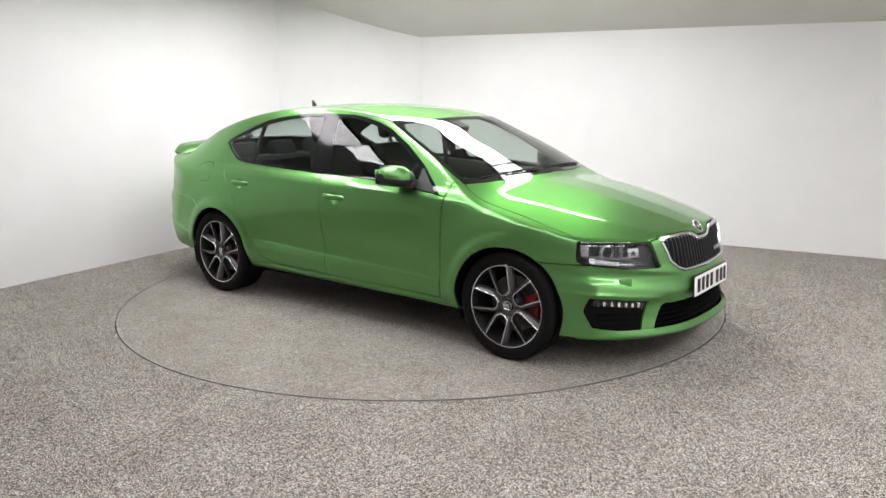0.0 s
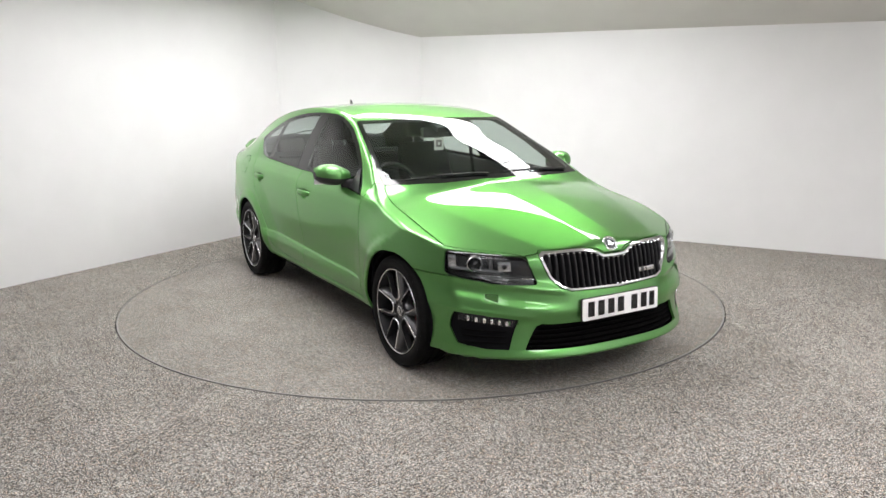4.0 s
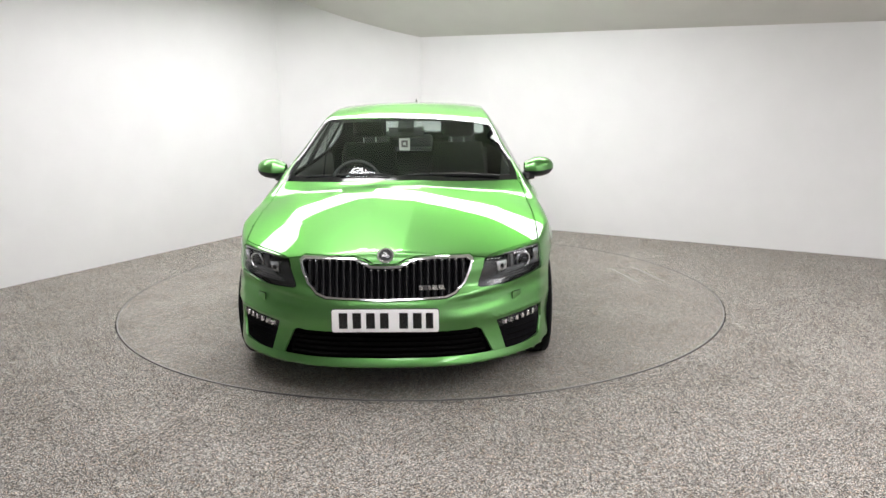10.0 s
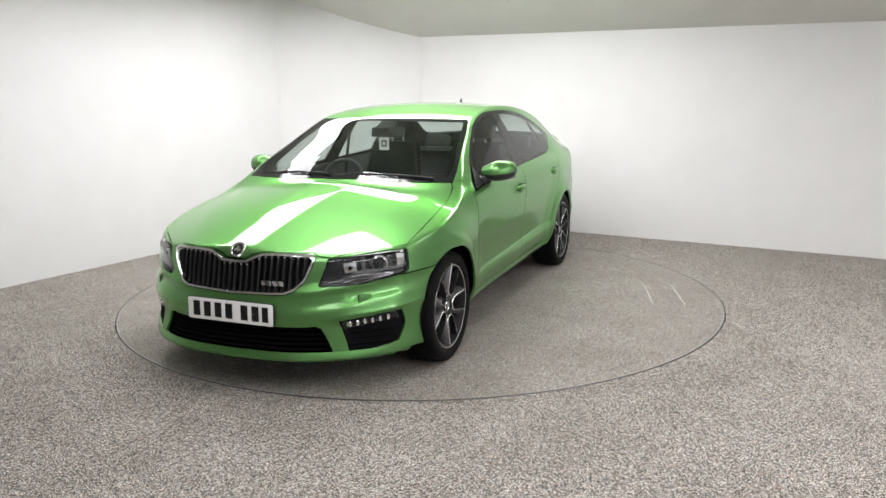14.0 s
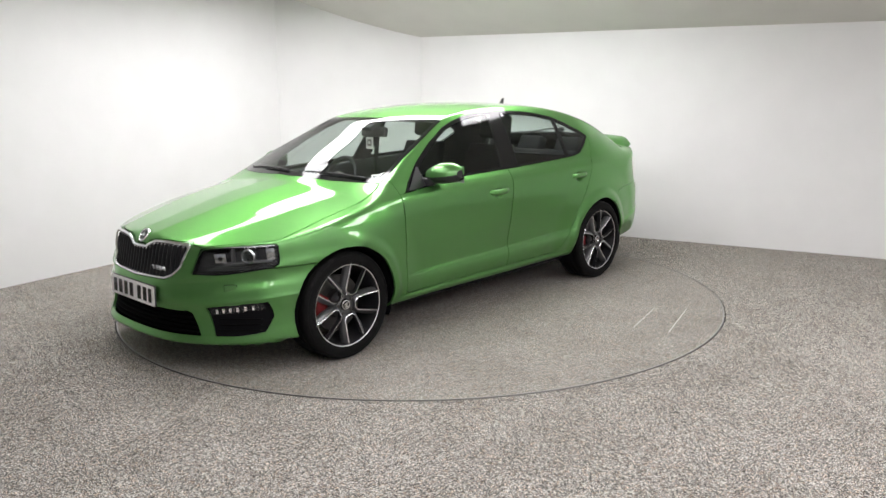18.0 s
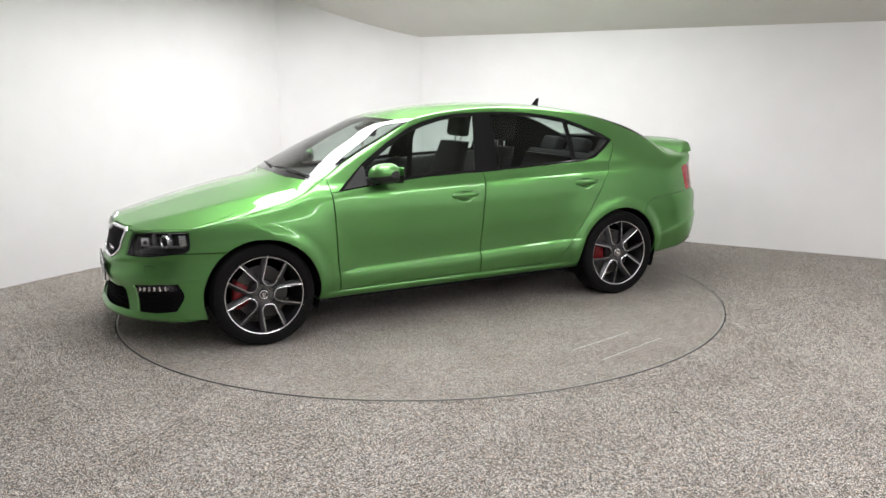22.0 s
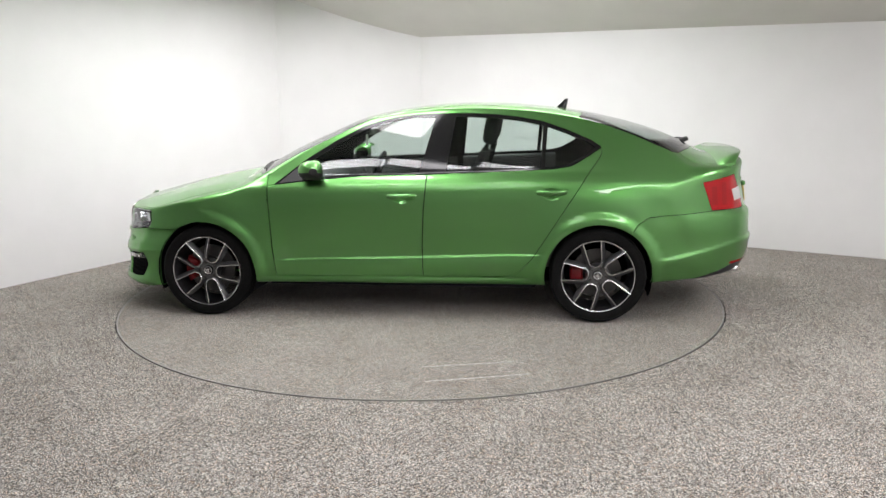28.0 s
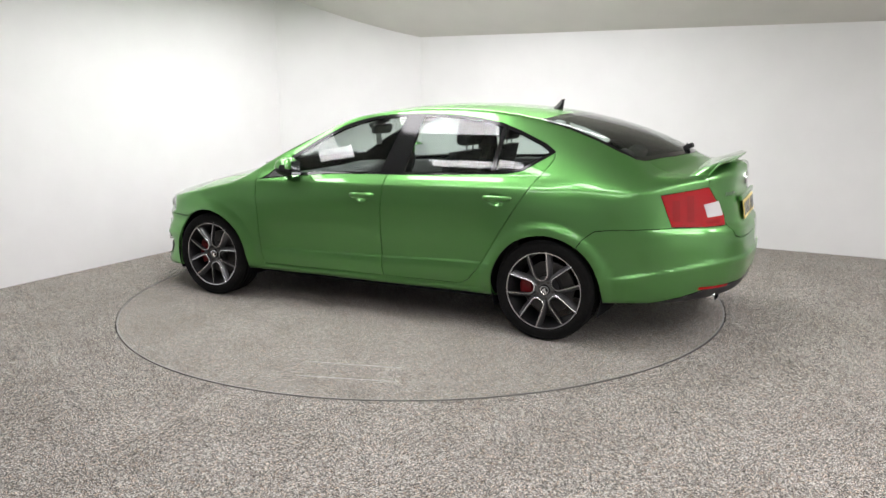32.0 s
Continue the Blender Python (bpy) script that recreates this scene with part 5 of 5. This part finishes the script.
        bm = bmesh.new()
        rings = []
        for x, k in ((0.10, 1.0), (-0.125, 1.0), (-0.130, 0.97), (-0.125, 0.90), (0.02, 0.86)):
            rings.append([bm.verts.new((x, u * k, v * k)) for u, v in ro])
        for a, b in zip(rings, rings[1:]):
            for i in range(len(ro)):
                bm.faces.new((a[i], a[(i + 1) % len(ro)], b[(i + 1) % len(ro)], b[i]))
        ex = on_car("exhaust_tip", soften(bm, 30), CHROME, label="chrome trapezoid exhaust tip", at=m)
        bm = bmesh.new()
        bm.faces.new([bm.verts.new((-0.02, u * 0.9, v * 0.9)) for u, v in ro])
        part("exhaust_bore", bm, LINER, ex)


def build_top():
    # front wipers lying at the foot of the screen
    for y0, y1 in ((0.62, 0.04), (-0.06, -0.60)):
        pts = []
        for i in range(13):
            t = i / 12
            y = y0 + (y1 - y0) * t
            x = -0.300 - 0.21 * y * y - 0.012 * math.sin(math.pi * t)
            pts.append((x, y, surface_z(x, abs(y)) + 0.005))
        wp = on_car("wiper", tube(pts, lambda t: 0.0045 - 0.0015 * t, 8), BLACK, label="black windscreen wiper")
        part("wiper_arm", tube([(p[0] + 0.012, p[1], p[2] + 0.001) for p in pts[:8]], 0.0055, 8), BLACK, wp)
    # sill trims
    for s in (1, -1):
        rows = []
        for i in range(30):
            x = -0.40 - 1.90 * i / 29
            row = []
            for z in (0.284, 0.275, 0.262):
                row.append((x, s * (surface_y(x, z) + (0.004 if z != 0.262 else 0.001)), z))
            rows.append(row)
        on_car("sill_strip", bent_strip(rows), PAINT)
    # fuel flap on the right flank
    flap = rounded([(-2.735, 1.010), (-2.745, 0.865), (-2.905, 0.870), (-2.920, 1.000)], 2, 0.2)
    on_car("fuel_flap", prism(flap, 0.0025, lambda u, v, w: (u, -(surface_y(u, v) + w), v)), PAINT)
    mid = (sum(p[0] for p in flap) / len(flap), sum(p[1] for p in flap) / len(flap))
    big = [(mid[0] + (u - mid[0]) * 1.035, mid[1] + (v - mid[1]) * 1.035) for u, v in flap]
    on_car("flap_seam", prism(big, 0.001, lambda u, v, w: (u, -(surface_y(u, v) + w), v)), LINER)
    # underside
    on_car("underbody", box(-3.15, 0.72, -0.46, 0.46, 0.175, 0.42, 0.03), LINER, label="dark underbody")
    on_car("floor_pan", box(-2.28, -0.42, -0.80, 0.80, 0.215, 0.30, 0.02), LINER)


build_front()
build_splitter()
build_mirrors()
build_handles()
build_rear()
build_top()


# ---- inside the car ----
def pad(name, parent, size, at, bevel, mat=CLOTH, label=""):
    sx, sy, sz = size
    return on_car(name, box(-sx / 2, sx / 2, -sy / 2, sy / 2, -sz / 2, sz / 2, bevel, 4), mat, parent, label, at)


def build_seat(x, y):
    cushion = pad("front_seat", None, (0.50, 0.50, 0.14), Matrix.Translation((x, y, 0.50)) @ Matrix.Rotation(radians(-8), 4, "Y"), 0.05, label="dark cloth front seat")
    part_at = Matrix.Rotation(radians(8), 4, "Y")
    rows = []
    # backrest with side bolsters, narrowing to the shoulders
    for k in range(12):
        t = k / 11
        z = 0.02 + 0.60 * t
        half = 0.255 - 0.055 * t ** 2
        thick = 0.075 * (1 - 0.45 * t)
        xx = -0.23 - 0.20 * t
        row = []
        for i in range(20):
            a = 2 * math.pi * i / 20
            c, q = math.cos(a), math.sin(a)
            yy = half * math.copysign(abs(c) ** 0.6, c)
            bolster = 0.035 * (abs(yy) / half) ** 4 if q > 0 else 0
            row.append((xx + thick * math.copysign(abs(q) ** 0.7, q) + bolster, yy, z))
        row.append(row[0])
        rows.append(row)
    bm = bent_strip(rows)
    b = part("backrest", bm, CLOTH, cushion)
    b.matrix_basis = part_at
    top = rows[-1]
    bm = bmesh.new()
    bm.faces.new([bm.verts.new(p) for p in top[:-1]])
    part("backrest_top", bm, CLOTH, cushion).matrix_basis = part_at
    h = part("headrest", box(-0.05, 0.05, -0.135, 0.135, -0.095, 0.095, 0.045, 4), CLOTH, cushion)
    h.matrix_basis = part_at @ Matrix.Translation((-0.455, 0, 0.755)) @ Matrix.Rotation(radians(-10), 4, "Y")
    for dy in (-0.05, 0.05):
        part("headrest_post", tube([(-0.44, dy, 0.60), (-0.452, dy, 0.70)], 0.007), CHROME, cushion).matrix_basis = part_at


def build_inside():
    build_seat(-1.50, 0.36)
    build_seat(-1.50, -0.36)
    bench = pad("rear_bench", None, (0.52, 1.30, 0.16), Matrix.Translation((-2.35, 0, 0.50)) @ Matrix.Rotation(radians(-8), 4, "Y"), 0.05, label="dark cloth rear bench seat")
    pad("bench_back", bench, (0.14, 1.28, 0.58), Matrix.Translation((-0.34, 0, 0.30)) @ Matrix.Rotation(radians(-22), 4, "Y"), 0.05)
    for y in (-0.40, 0.0, 0.40):
        pad("headrest", bench, (0.10, 0.25, 0.15), Matrix.Translation((-0.48, y, 0.625)) @ Matrix.Rotation(radians(-18), 4, "Y"), 0.04)
    on_car("parcel_shelf", box(-3.25, -2.72, -0.56, 0.56, 0.975, 0.99, 0.004), CLOTH, label="dark parcel shelf")
    # dashboard: a swept hood over the instruments
    rows = []
    for i in range(25):
        y = -0.70 + 1.40 * i / 24
        bulge = 0.035 * math.exp(-((y + 0.36) / 0.17) ** 2)
        rows.append([(-0.40 - 0.1 * y * y, y, 0.905), (-0.55, y, 0.935 + bulge * 0.4), (-0.72, y, 0.930 + bulge), (-0.80, y, 0.90 + bulge), (-0.83, y, 0.84), (-0.78, y, 0.70), (-0.72, y, 0.50)])
    dash = on_car("dashboard", bent_strip(rows), BLACK, label="black soft-touch dashboard")
    on_car("centre_console", box(-1.55, -0.75, -0.11, 0.11, 0.35, 0.66, 0.03), BLACK)
    wheel = on_car("steering_wheel", turned([(0.168 + 0.016 * math.cos(2 * math.pi * k / 12), 0.016 * math.sin(2 * math.pi * k / 12)) for k in range(13)], 40, 60), BLACK, label="black three-spoke steering wheel",
                   at=Matrix.Translation((-0.98, -0.36, 0.885)) @ Matrix.Rotation(radians(90), 4, "Z") @ Matrix.Rotation(radians(-24), 4, "X"))
    part("wheel_boss", box(-0.055, 0.055, -0.035, 0.005, -0.06, 0.05, 0.02, 3), BLACK, wheel)
    for a in (0, 180, 270):
        r = radians(a)
        part("wheel_spoke", box(0.04, 0.165, -0.014, 0.002, -0.016, 0.016, 0.005, 2), BLACK, wheel).matrix_basis = Matrix.Rotation(-r, 4, "Y")
    # mirror, sensor cover and the tag that hangs from it
    rv = on_car("interior_mirror", box(-0.02, 0.02, -0.125, 0.125, -0.035, 0.035, 0.014, 3), BLACK, label="black interior mirror", at=Matrix.Translation((-1.02, 0, 1.245)) @ Matrix.Rotation(radians(-12), 4, "Y"))
    part("mirror_stem", tube([(0.01, 0, 0.02), (0.03, 0, 0.045), (0.045, 0, 0.060)], 0.010), BLACK, rv)
    on_car("sensor_cover", box(-0.09, 0.05, -0.055, 0.055, -0.018, 0.018, 0.012, 3), BLACK, at=Matrix.Translation((-0.98, 0, 1.285)) @ Matrix.Rotation(radians(23), 4, "Y"))
    card_white = material("white_card", (0.78, 0.77, 0.74), 0.6)
    tag = on_car("hanging_card", box(-0.0015, 0.0015, -0.038, 0.038, -0.042, 0.042, 0.0006, 1), card_white, label="small white card with a grey square", at=Matrix.Translation((-0.98, -0.012, 1.165)))
    part("card_square", box(0.0016, 0.0024, -0.022, 0.022, -0.020, 0.028), material("grey_print", (0.16, 0.14, 0.14), 0.6), tag)
    part("card_window", box(0.0026, 0.0032, -0.010, 0.010, -0.006, 0.014), card_white, tag)
    part("card_cord", tube([(0, 0, 0.04), (-0.01, 0.002, 0.06), (-0.03, 0.006, 0.085)], 0.0015, 6), BLACK, tag)
    for s in (1, -1):
        # door linings
        rows = []
        for i in range(20):
            x = -0.60 - 1.85 * i / 19
            b = np.interp(-x, [0.5, 1.56, 2.4], [0.935, 0.985, 1.02])
            rows.append([(x, s * (surface_y(x, b) - 0.03), b - 0.012), (x, s * 0.755, b - 0.03), (x, s * 0.735, 0.75), (x, s * 0.70, 0.66), (x, s * 0.74, 0.35)])
        on_car("door_lining", bent_strip(rows), BLACK)
        on_car("seat_belt", bent_strip([[(-1.62, s * 0.655, 1.22), (-1.67, s * 0.655, 1.22)], [(-1.62, s * 0.70, 0.90), (-1.67, s * 0.70, 0.90)], [(-1.60, s * 0.72, 0.60), (-1.65, s * 0.72, 0.60)]]), CLOTH)


build_inside()


def motions():
    turn = [(t, pose(0, 0, 0, 0, 0, TURN_START + TURN_RATE * t)) for t in range(0, 33, 2)]
    walk(CAR, turn)
    walk(TABLE, turn)


motions()
